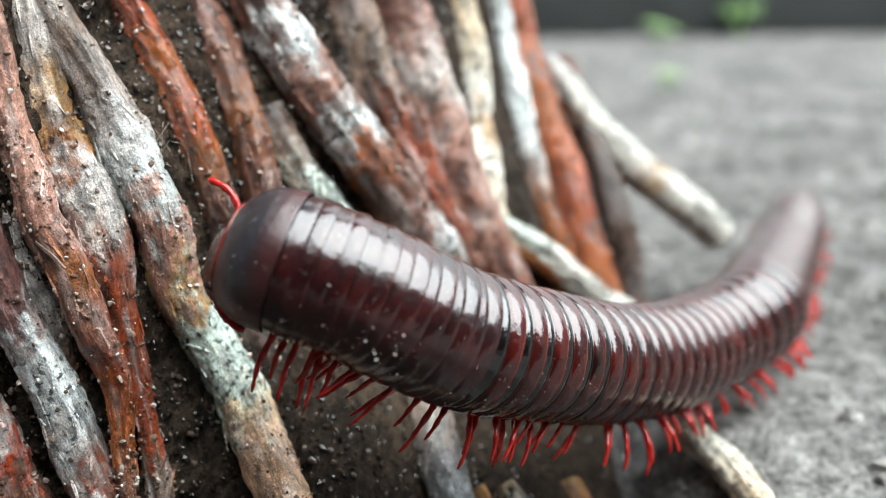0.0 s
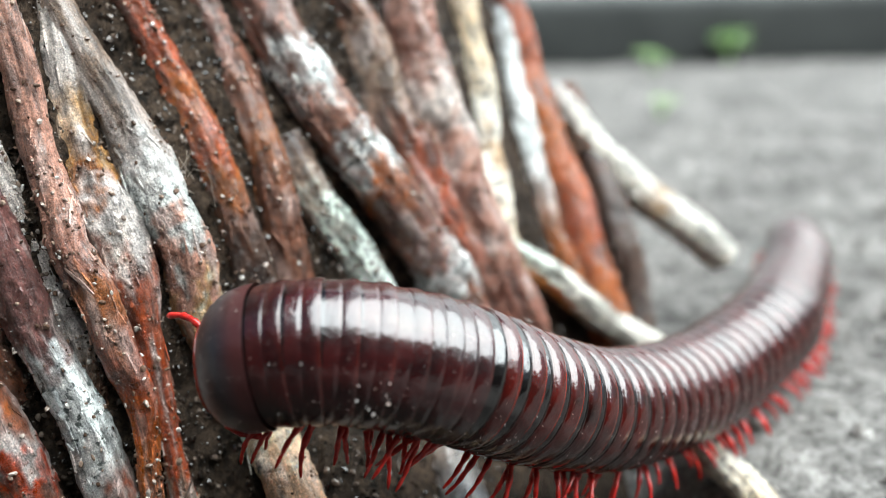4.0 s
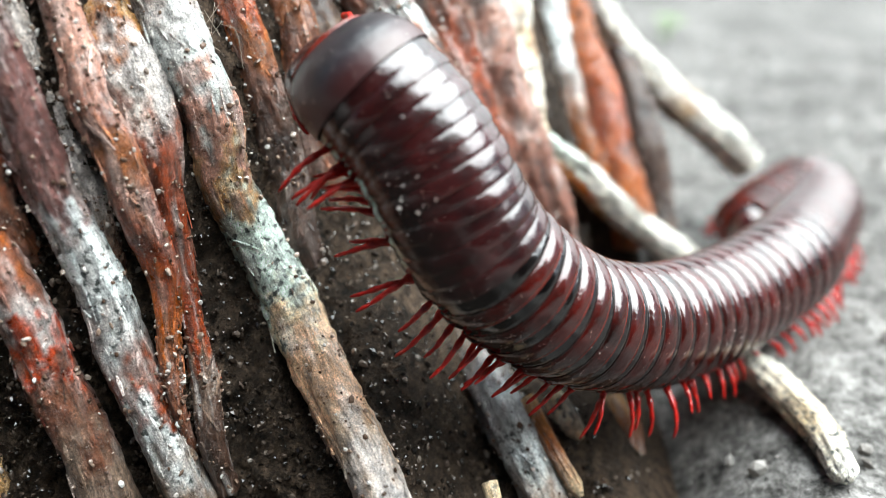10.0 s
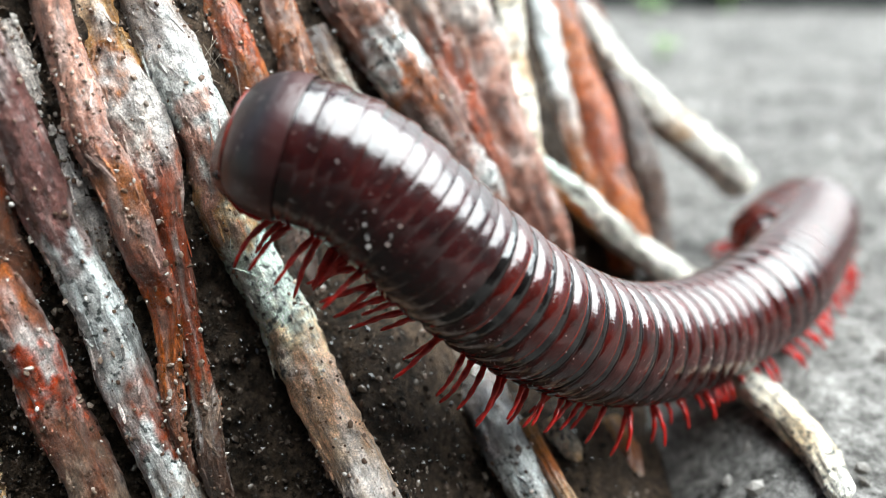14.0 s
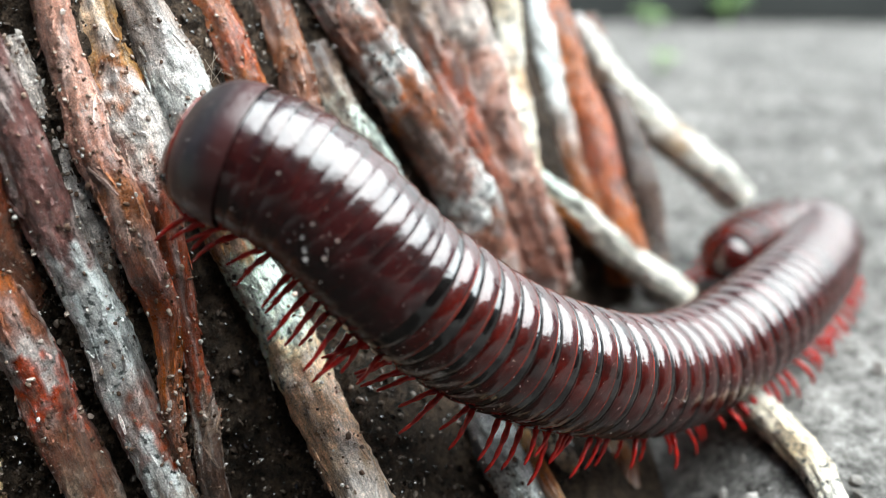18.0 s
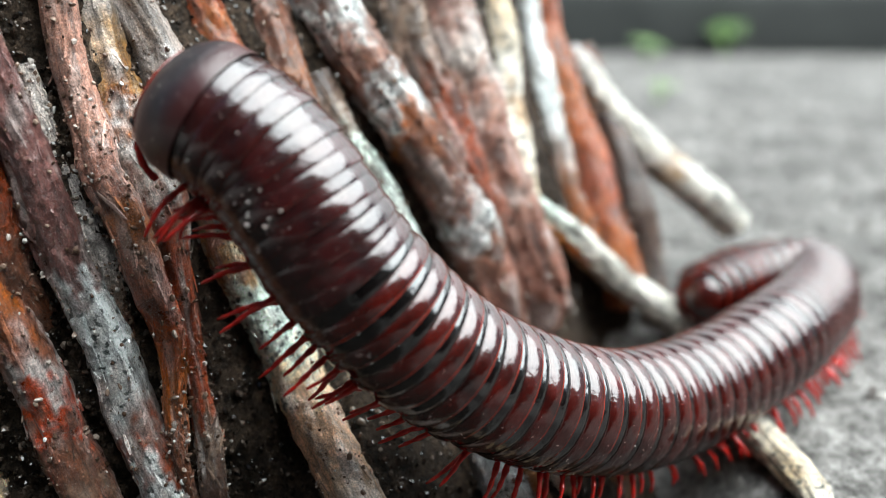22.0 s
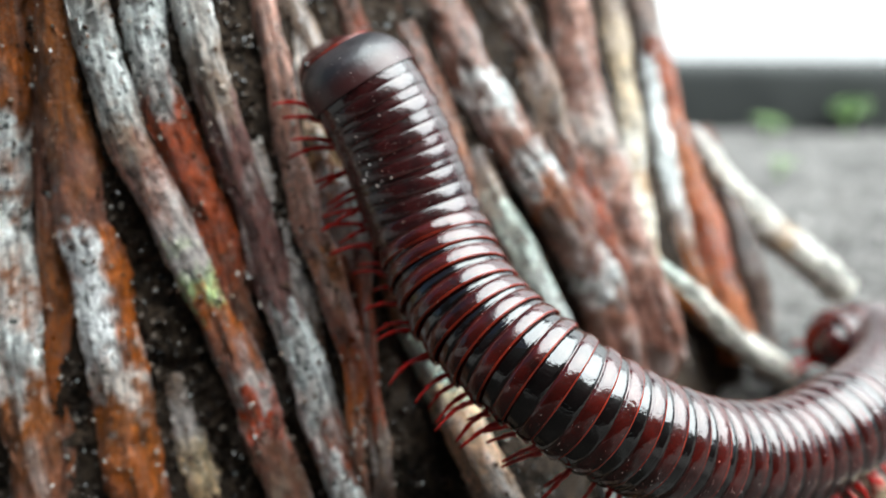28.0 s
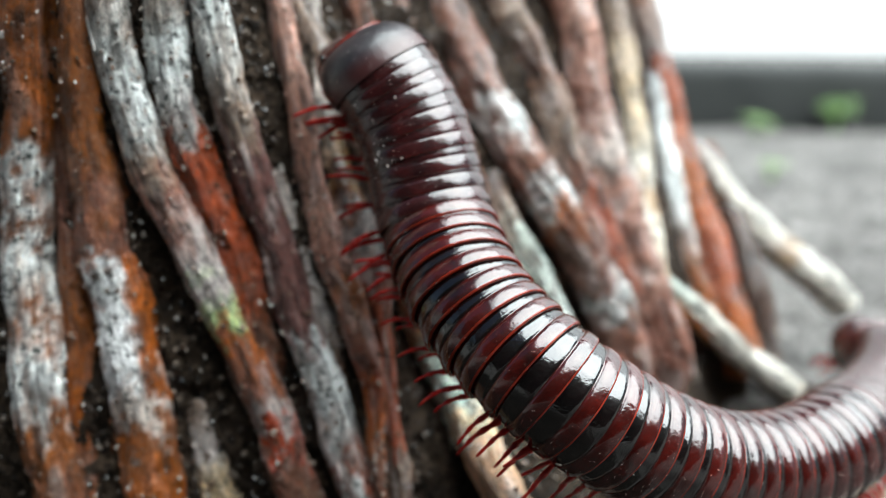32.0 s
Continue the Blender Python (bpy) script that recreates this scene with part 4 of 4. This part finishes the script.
def build_millipede():
    body = new("millipede")
    tagged(body, "glossy dark oxblood millipede with crimson legs climbing roots", "millipede")
    long_legs = [leg_mesh(k) for k in (0.95, 1.08, 1.2)]
    short_legs = [leg_mesh(k) for k in (0.72, 0.82, 0.92)]
    meshes = {}
    rnd = random.Random(21)

    def taper(i):
        if i < 9:
            return 0.955 + 0.0055 * i
        return 1.0 - 0.12 * max(0.0, (i - 24) / (RINGS - 24)) - 0.22 * max(0.0, (i - 46) / 10) ** 2

    def add_legs(ring, i, scale):
        for pair in (0.55, -0.6):
            for sgn in (1, -1):
                o = new("leg", rnd.choice(long_legs if i < 20 else short_legs))
                o.parent = ring
                MOVERS.append((o, "leg", i, sgn, pair, scale))

    # head: the smooth shield behind it, the face under it, eyes and feelers
    v, f = dome_mesh("shield", 5.2 * MM, RADIUS * 0.965, SHIELD, 2.5, 1.3 * MM, steps=22, cut=0.90)
    dents = []
    for x, y, z in v:
        fold = abs(nz(x * 330, y * 900 + 3, z * 330)) < 0.05 and 0.0014 < y < 0.0034
        k = 1 + 0.016 * nz(x * 400, y * 400, z * 400) - (0.014 if fold else 0) + (0.004 if y < 0.0004 else 0)
        dents.append((x * k, y, z * k))
    shield = mesh_part("neck_shield", dents, f, SHIELD, body, "smooth slate-purple neck shield dusted with grains")
    MOVERS.append((shield, "ring", 0.35, 0, 0, 0))
    edge = [(x * 1.01, y, z * 1.01) for x, y, z in dents[21 * 36:22 * 36]]
    v, f = tube(np.array(edge + edge[:1]), [0.13 * MM] * 37, 8)
    mesh_part("shield_rim", v, f, RIM, shield, "thin red-brown rim of the shield")
    verts, faces = [], []
    for _ in range(46):
        k = rnd.randrange(36 * 20)
        x, y, z = dents[k]
        if z > -0.5 * RADIUS:
            chip_mesh(verts, faces, (x * 1.01, y, z * 1.01), MM * rnd.uniform(0.02, 0.075), rnd)
    tagged(mesh_part("soil_grains", verts, faces, GRIT, shield, "pale sand grains stuck on the shield", smooth=False), kind="stuff")
    v, f = dome_mesh("face", 6.4 * MM, RADIUS * 0.84, FACE, 2.4, 2.2 * MM, 28, 12)
    v = [(x, y - 0.3 * MM, z - 1.4 * MM) for x, y, z in v]
    head = mesh_part("head", v, f, FACE, body, "dark red head tucked under the shield")
    MOVERS.append((head, "ring", 0.2, 0, 0, 0))
    for sgn in (1, -1):
        bm = bmesh.new()
        bmesh.ops.create_icosphere(bm, subdivisions=2, radius=0.6 * MM)
        bmesh.ops.scale(bm, vec=(0.6, 1.2, 0.8), verts=bm.verts)
        bmesh.ops.translate(bm, vec=(sgn * 3.3 * MM, 4.2 * MM, -1.2 * MM), verts=bm.verts)
        part("eye", bm, EYE, head)
        line = catmull([(0, 0, 0), (sgn * 0.9, 0.7, 0.3), (sgn * 1.7, 1.5, 0.2), (sgn * 2.2, 2.5, -0.2), (sgn * 2.4, 3.5, -0.9)], 4) * MM
        rad = [0.27 * MM * (1.2 if k % 4 == 3 else 0.85 if k % 4 == 0 else 1.0) for k in range(len(line))]
        v, f = tube(line, rad, 8)
        feeler = mesh_part("antenna", v, f, LEG, head, "bent red beaded antenna")
        MOVERS.append((feeler, "antenna", 0, sgn, 0, 0))
    for i in range(1, RINGS):
        s = taper(i)
        key = round(s, 2)
        if i == RINGS - 1:
            me = ring_mesh("tail", s, pitch(i), True)
        else:
            key = (key, round(pitch(i) / MM, 1), i < 8)
            me = meshes.get(key) or meshes.setdefault(key, ring_mesh("ring", s, pitch(i), front=i < 8))
        ring = new("tail_ring" if i == RINGS - 1 else "ring", me)
        ring.parent = body
        MOVERS.append((ring, "ring", i, 0, 0, 0))
        if 1 <= i < RINGS - 2:
            add_legs(ring, i, s)
        # pale soil grains stuck low on the flank behind the head
        count = {1: 5, 2: 6, 3: 9, 4: 15, 5: 6, 6: 4}.get(i, rnd.randrange(14, 30))
        verts, faces = [], []
        for _ in range(count):
            a = rnd.gauss(2.55, 0.12 if i == 4 else 0.35) if i < 6 else rnd.gauss(2.7, 0.5)
            size = MM * (0.025 + 0.06 * rnd.random() ** 2 if i < 7 else 0.015 + 0.03 * rnd.random() ** 2) * (3.4 if i == 4 and rnd.random() < 0.5 else 1)
            r = RADIUS * s + size * 0.3
            chip_mesh(verts, faces, (r * math.cos(a), rnd.uniform(-1.2, 0.3) * MM, r * math.sin(a)), size, rnd)
        if count:
            tagged(mesh_part("soil_grains", verts, faces, GRIT, ring, "pale sand grains stuck on the ring", smooth=False), kind="stuff")
    return body


GRIT = grain_material("pale_sand", [(0.0, (0.45, 0.33, 0.26)), (0.5, (0.75, 0.70, 0.66)), (1.0, (0.85, 0.84, 0.82))], 0.5)

build_ground()
build_gravel()
build_far()
build_sky_screen()
for wx, wy, wh, wc, ws in ((0.146, 0.50, 0.016, 5, 1), (0.10, 0.47, 0.010, 3, 2), (0.075, 0.33, 0.007, 2, 3), (0.17, 0.56, 0.013, 4, 4)):
    build_weed(wx, wy, wh, wc, ws)
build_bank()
build_tree()
build_sticks()
build_millipede()

spine(0, (-11.8, 67.3, 27.3), (-2.6, 66.7, 23.8), (5.4, 69.2, 18.5), (12.7, 74.5, 14.3), (19.4, 80.9, 10.5), (25.8, 88.0, 7.7), (32.1, 95.6, 6.2), (38.8, 102.2, 6.5), (42.8, 111.2, 5.4), (46.7, 120.4, 4.1), (50.6, 129.5, 2.9), (54.5, 138.7, 2.0), (58.6, 147.8, 2.2), (61.9, 157.2, 2.2))
spine(1, (-12.5, 68.3, 29.3), (-3.5, 67.0, 25.6), (4.1, 68.8, 19.5), (11.5, 73.6, 14.7), (18.1, 79.8, 10.6), (24.4, 87.0, 7.7), (30.8, 94.5, 5.9), (38.0, 100.8, 6.5), (42.5, 109.7, 5.6), (46.5, 118.8, 4.3), (50.4, 127.9, 3.1), (54.3, 137.0, 2.0), (58.6, 146.0, 2.2), (62.1, 155.4, 2.2))
spine(2, (-14.2, 68.1, 27.5), (-4.7, 66.9, 25.3), (3.1, 68.3, 19.4), (10.3, 72.8, 14.2), (17.0, 79.0, 10.1), (23.4, 86.1, 7.3), (29.7, 93.6, 5.4), (36.5, 101.0, 5.0), (42.8, 108.0, 5.3), (46.7, 117.2, 4.3), (50.3, 126.4, 3.2), (54.0, 135.7, 2.2), (58.1, 144.8, 2.1), (61.9, 154.1, 2.2))
spine(4.5, (-15.9, 63.4, 18.2), (-6.1, 63.5, 20.2), (2.9, 66.0, 18.3), (10.0, 71.1, 13.5), (16.5, 77.3, 9.2), (22.8, 84.6, 6.4), (29.2, 92.1, 4.8), (35.6, 99.8, 4.6), (41.6, 107.2, 5.3), (45.9, 116.2, 4.2), (50.0, 125.2, 3.0), (54.0, 134.3, 2.0), (57.7, 143.6, 2.2), (60.3, 153.3, 2.2))
spine(5, (-17.4, 67.5, 10.6), (-8.3, 67.0, 14.8), (0.8, 68.8, 16.2), (9.2, 72.7, 12.3), (16.4, 78.2, 8.3), (23.0, 85.3, 5.9), (29.6, 92.7, 4.8), (36.0, 100.3, 4.9), (41.5, 108.3, 5.3), (45.7, 117.3, 4.1), (49.7, 126.4, 2.9), (53.7, 135.5, 2.0), (57.3, 144.8, 2.2), (59.4, 154.6, 2.2))
spine(6, (-16.5, 65.7, 9.1), (-7.3, 66.2, 12.9), (1.6, 69.4, 14.2), (9.7, 74.0, 10.5), (17.0, 79.7, 6.9), (23.7, 86.8, 4.6), (30.2, 94.3, 3.6), (36.4, 102.1, 3.7), (42.6, 109.6, 5.0), (47.0, 118.6, 3.9), (51.2, 127.5, 2.7), (55.1, 136.7, 2.0), (56.1, 146.1, 2.2), (46.5, 147.8, 2.2))
spine(7, (-17.7, 63.1, 15.2), (-7.8, 64.1, 15.3), (1.3, 67.6, 13.5), (9.1, 72.9, 10.4), (16.4, 79.0, 7.2), (22.7, 86.3, 4.4), (29.4, 93.5, 3.7), (36.3, 100.4, 4.3), (41.4, 109.0, 3.4), (46.1, 117.7, 2.5), (50.4, 126.7, 2.0), (49.6, 131.9, 2.2), (42.5, 124.8, 2.2), (35.6, 117.5, 2.2))
spine(8, (-15.5, 62.8, 23.2), (-6.2, 64.1, 20.0), (1.4, 67.5, 14.6), (8.6, 72.9, 10.2), (15.5, 79.3, 7.0), (22.2, 86.3, 4.6), (28.7, 93.7, 3.2), (36.1, 100.3, 3.7), (41.4, 108.8, 3.2), (46.2, 117.5, 2.6), (50.6, 126.5, 2.1), (51.3, 133.9, 2.2), (44.3, 126.9, 2.2), (38.0, 119.1, 2.2))
spine(9, (-10.9, 68.6, 30.9), (-3.5, 67.3, 24.4), (2.4, 67.9, 16.5), (9.2, 72.1, 10.6), (16.2, 78.1, 6.7), (23.2, 85.1, 4.9), (29.9, 92.4, 4.1), (36.8, 99.4, 4.6), (41.7, 108.1, 3.8), (46.4, 116.8, 2.8), (50.8, 125.8, 2.1), (51.8, 133.3, 2.2), (44.8, 126.2, 2.2), (38.5, 118.5, 2.2))
spine(10, (-9.5, 71.7, 32.4), (-2.6, 69.1, 25.6), (2.4, 68.6, 17.2), (9.0, 72.0, 10.5), (16.2, 77.7, 6.6), (23.2, 84.5, 4.7), (30.0, 91.8, 3.8), (36.9, 98.8, 4.4), (41.9, 107.4, 3.6), (46.7, 116.2, 2.7), (51.1, 125.1, 2.1), (52.2, 132.7, 2.2), (45.2, 125.5, 2.2), (38.9, 117.8, 2.2))
spine(11, (-13.6, 70.9, 29.5), (-5.2, 68.2, 25.0), (1.8, 68.2, 18.1), (8.2, 71.8, 11.4), (15.1, 77.3, 6.7), (22.0, 84.1, 4.3), (28.8, 91.3, 3.2), (36.0, 98.0, 4.3), (41.1, 106.6, 3.6), (45.8, 115.3, 2.7), (50.4, 124.2, 2.1), (53.8, 133.4, 2.2), (46.7, 126.6, 2.2), (40.3, 118.9, 2.2))
spine(12, (-15.1, 69.4, 28.3), (-6.0, 67.9, 25.1), (1.3, 68.2, 18.4), (7.8, 71.8, 11.7), (14.7, 77.2, 7.0), (21.7, 83.8, 4.2), (28.6, 90.9, 3.0), (35.8, 97.5, 4.0), (41.1, 106.0, 3.4), (46.0, 114.7, 2.7), (50.7, 123.5, 2.1), (53.7, 132.5, 2.2), (46.7, 125.3, 2.2), (40.5, 117.5, 2.2))
spine(13, (-16.4, 68.2, 27.6), (-7.0, 67.3, 24.5), (0.2, 68.0, 17.8), (7.2, 71.6, 11.6), (14.3, 76.8, 7.1), (21.3, 83.4, 4.3), (28.2, 90.5, 2.9), (35.4, 97.1, 3.8), (40.7, 105.6, 3.3), (45.6, 114.2, 2.6), (50.2, 123.1, 2.1), (53.1, 132.1, 2.2), (46.2, 125.0, 2.2), (40.1, 117.1, 2.2))
spine(14.5, (-15.6, 68.5, 29.1), (-6.4, 67.6, 26.0), (0.8, 68.3, 19.2), (7.5, 71.8, 12.7), (14.4, 77.1, 7.8), (21.3, 83.7, 4.9), (28.1, 90.9, 3.5), (35.5, 97.3, 4.4), (40.7, 105.8, 3.8), (45.6, 114.5, 2.9), (50.3, 123.3, 2.2), (54.4, 132.4, 2.1), (50.3, 131.4, 2.2), (43.9, 123.7, 2.2))
spine(17, (-18.8, 67.9, 28.1), (-9.5, 66.7, 25.0), (-2.3, 66.9, 18.1), (5.0, 70.0, 12.1), (12.5, 74.7, 7.5), (19.8, 80.7, 4.2), (26.6, 87.8, 2.6), (33.4, 95.2, 2.6), (39.9, 102.3, 3.8), (45.0, 110.9, 3.0), (49.7, 119.6, 2.2), (52.8, 129.1, 2.2), (45.3, 126.5, 2.2), (38.5, 119.1, 2.2))
spine(19, (-19.4, 67.1, 31.2), (-10.7, 65.7, 26.9), (-3.8, 65.5, 19.7), (2.9, 68.5, 13.0), (10.5, 72.8, 8.1), (17.9, 78.5, 4.5), (25.0, 85.3, 3.0), (32.4, 91.5, 4.3), (38.1, 99.7, 3.7), (43.5, 108.1, 2.8), (48.6, 116.7, 2.1), (52.4, 125.8, 2.2), (45.5, 126.0, 2.2), (38.0, 119.4, 2.2))
spine(21, (-20.5, 68.5, 33.4), (-12.1, 66.2, 28.8), (-6.0, 65.1, 21.0), (0.6, 67.1, 13.8), (8.1, 71.0, 8.5), (15.4, 76.5, 4.7), (22.7, 83.1, 2.8), (30.1, 89.9, 2.6), (37.1, 96.7, 3.2), (42.9, 104.8, 2.5), (48.1, 113.3, 2.1), (49.8, 122.7, 2.2), (41.4, 119.6, 2.2), (33.5, 113.4, 2.2))
spine(23, (-20.9, 67.2, 37.1), (-13.3, 65.0, 31.3), (-7.9, 63.9, 23.0), (-1.6, 65.4, 15.4), (5.8, 68.7, 9.6), (13.5, 73.7, 5.6), (20.9, 80.0, 3.5), (28.1, 86.8, 3.1), (35.3, 93.3, 4.2), (40.8, 101.6, 3.1), (46.0, 110.0, 2.1), (49.8, 119.2, 2.2), (43.0, 120.7, 2.2), (34.7, 115.0, 2.2))
spine(24, (-21.8, 68.1, 38.5), (-14.4, 66.8, 32.2), (-9.6, 66.2, 23.5), (-2.9, 65.5, 16.2), (5.2, 67.0, 10.6), (12.9, 71.8, 6.4), (20.4, 78.0, 4.3), (27.8, 84.7, 4.0), (34.8, 91.4, 4.8), (40.4, 99.6, 3.9), (45.6, 108.1, 3.3), (47.5, 117.5, 3.4), (39.3, 115.1, 3.4), (31.1, 109.4, 3.4))
spine(25, (-21.7, 69.0, 40.9), (-15.3, 68.2, 33.7), (-11.2, 68.1, 24.6), (-4.4, 65.8, 17.7), (3.5, 65.4, 11.8), (11.8, 68.7, 7.4), (19.6, 74.3, 5.0), (26.8, 81.3, 4.3), (33.6, 87.9, 6.6), (38.8, 96.4, 5.4), (43.6, 105.0, 3.8), (48.3, 113.8, 3.3), (45.4, 121.1, 3.4), (36.6, 116.4, 3.4))
spine(26, (-23.5, 68.7, 42.2), (-17.1, 68.9, 34.5), (-13.0, 69.1, 25.6), (-6.8, 65.1, 19.0), (1.2, 63.0, 13.6), (9.3, 66.1, 8.7), (17.0, 71.5, 5.5), (24.6, 77.9, 4.4), (31.5, 84.7, 5.1), (37.0, 93.0, 4.6), (41.7, 101.8, 4.4), (44.7, 111.4, 4.5), (40.8, 115.8, 4.5), (32.9, 109.7, 4.5))
spine(29, (-23.5, 72.2, 47.2), (-18.7, 71.3, 38.5), (-15.3, 70.2, 29.3), (-11.2, 65.1, 21.9), (-3.9, 60.8, 16.8), (4.4, 61.5, 11.5), (12.3, 65.9, 7.2), (19.9, 71.8, 5.2), (27.1, 78.1, 6.1), (32.0, 86.8, 5.1), (36.5, 95.6, 4.4), (40.4, 104.8, 4.5), (42.6, 114.6, 4.5), (37.8, 113.2, 4.5))
spine(30.5, (-25.0, 71.3, 46.8), (-19.0, 70.7, 38.8), (-15.4, 69.4, 29.8), (-11.0, 64.1, 22.6), (-3.8, 60.3, 16.9), (4.5, 61.8, 11.7), (12.2, 66.5, 7.5), (19.9, 72.4, 5.1), (27.3, 78.4, 6.3), (32.2, 87.1, 5.4), (36.8, 95.9, 4.5), (40.8, 105.1, 4.4), (43.3, 114.7, 4.5), (40.0, 116.8, 4.5))
spine(31, (-25.2, 71.5, 47.1), (-18.9, 71.0, 39.3), (-15.3, 69.8, 30.3), (-10.7, 64.3, 23.4), (-3.6, 61.0, 17.3), (4.6, 62.5, 11.9), (12.2, 67.3, 7.6), (19.9, 73.1, 5.1), (27.3, 79.0, 6.6), (32.3, 87.6, 5.7), (37.0, 96.4, 4.7), (41.2, 105.4, 4.4), (44.2, 115.0, 4.5), (42.5, 120.7, 4.5))
spine(32, (-24.5, 72.5, 49.0), (-18.6, 71.1, 41.0), (-15.7, 68.9, 31.9), (-11.5, 62.8, 25.2), (-4.5, 58.7, 19.6), (3.4, 60.2, 13.9), (11.3, 64.6, 9.5), (19.2, 70.2, 7.8), (25.7, 76.5, 8.1), (30.3, 85.2, 6.4), (34.8, 94.0, 4.8), (39.4, 102.9, 4.3), (42.6, 112.3, 4.5), (40.6, 117.5, 4.5))


def motions():
    times = sorted(SPINES)
    nodes = np.array([SPINES[t] for t in times])
    beats = sorted(set(np.arange(0, 32.01, 0.5)) | set(times))
    swing = np.arange(0, 32.01, 0.4)
    curves = {}
    for t in beats:
        at = np.array([[np.interp(t, times, nodes[:, k, j]) for j in range(3)] for k in range(nodes.shape[1])])
        line = catmull(at, 14)
        along = np.r_[0, np.cumsum(np.linalg.norm(np.diff(line, axis=0), axis=1))] * MM
        curves[t] = (line * MM, along)

    def place(t, dist):
        line, along = curves[t]
        p, a, b = (Vector([np.interp(min(max(d, 0), along[-1]), along, line[:, j]) for j in range(3)]) for d in (dist, dist - 0.0022, dist + 0.0022))
        ahead = (a - b).normalized()
        w = min(1.0, max(0.0, (p.x - 0.005) / 0.03))
        back = Vector((0.30 * (1 - w), -0.75 + 0.50 * w, 0.66 + 0.30 * w))
        side = ahead.cross(back).normalized()
        up = side.cross(ahead).normalized()
        if dist < 0:
            p = p + ahead * -dist
        m = Matrix((side, ahead, up)).transposed().to_4x4()
        m.translation = p
        return m

    lead = 4.9 * MM
    for ob, kind, i, sgn, pair, scale in MOVERS:
        if kind == "ring":
            walk(ob, [(t, place(t, lead + np.interp(i, range(len(STATION)), STATION))) for t in beats])
        elif kind == "leg":
            rows, jit = [], 0.11 * math.sin(i * 7.3 + pair * 3)
            for t in swing:
                ph = 2 * math.pi * (t / 2.4 + i / 8.5 + (0.06 if pair < 0 else 0) + jit + (0.5 if sgn < 0 else 0))
                yaw = 26 * math.sin(ph) + 9 * math.sin(i * 12.9 + pair * 5)
                lift = 16 * max(0.0, math.cos(ph)) + 4 + 8 * math.sin(i * 5.1 + pair * 9)
                near = 1 - smooth((i - 16) / 10)
                yaw += 24 * near
                if sgn > 0:
                    lift -= 45 * (1 - smooth((i - 26) / 6))
                turn = pose(0, 0, 0, 0, 0, yaw) @ pose(0, 0, 0, 0, -lift, 0)
                if sgn < 0:
                    turn = pose(0, 0, 0, 0, 0, 180 - yaw) @ pose(0, 0, 0, 0, -lift, 0)
                rows.append((t, Matrix.Translation((sgn * 2.1 * MM * scale, pair * MM, -4.1 * MM * scale)) @ turn))
            walk(ob, rows)
        else:
            rows = []
            for t in swing:
                up = np.interp(t, (0, 2.5, 7.2, 8, 10.3, 11, 12, 16, 17.3, 18), (1, 1, 1, 0, 0.8, 0.8, 0, 0.8, 0.8, 0)) if sgn > 0 else 0
                turn = pose(0, 0, 0, -130 + 145 * up + 6 * math.sin(t * 2.1 + sgn), 0, sgn * -10 + 10 * math.sin(t * 1.7 + 2 * sgn))
                rows.append((t, Matrix.Translation((sgn * 2.3 * MM, 4.4 * MM, (-2.2 + 0.7 * up) * MM)) @ turn))
            walk(ob, rows)


motions()
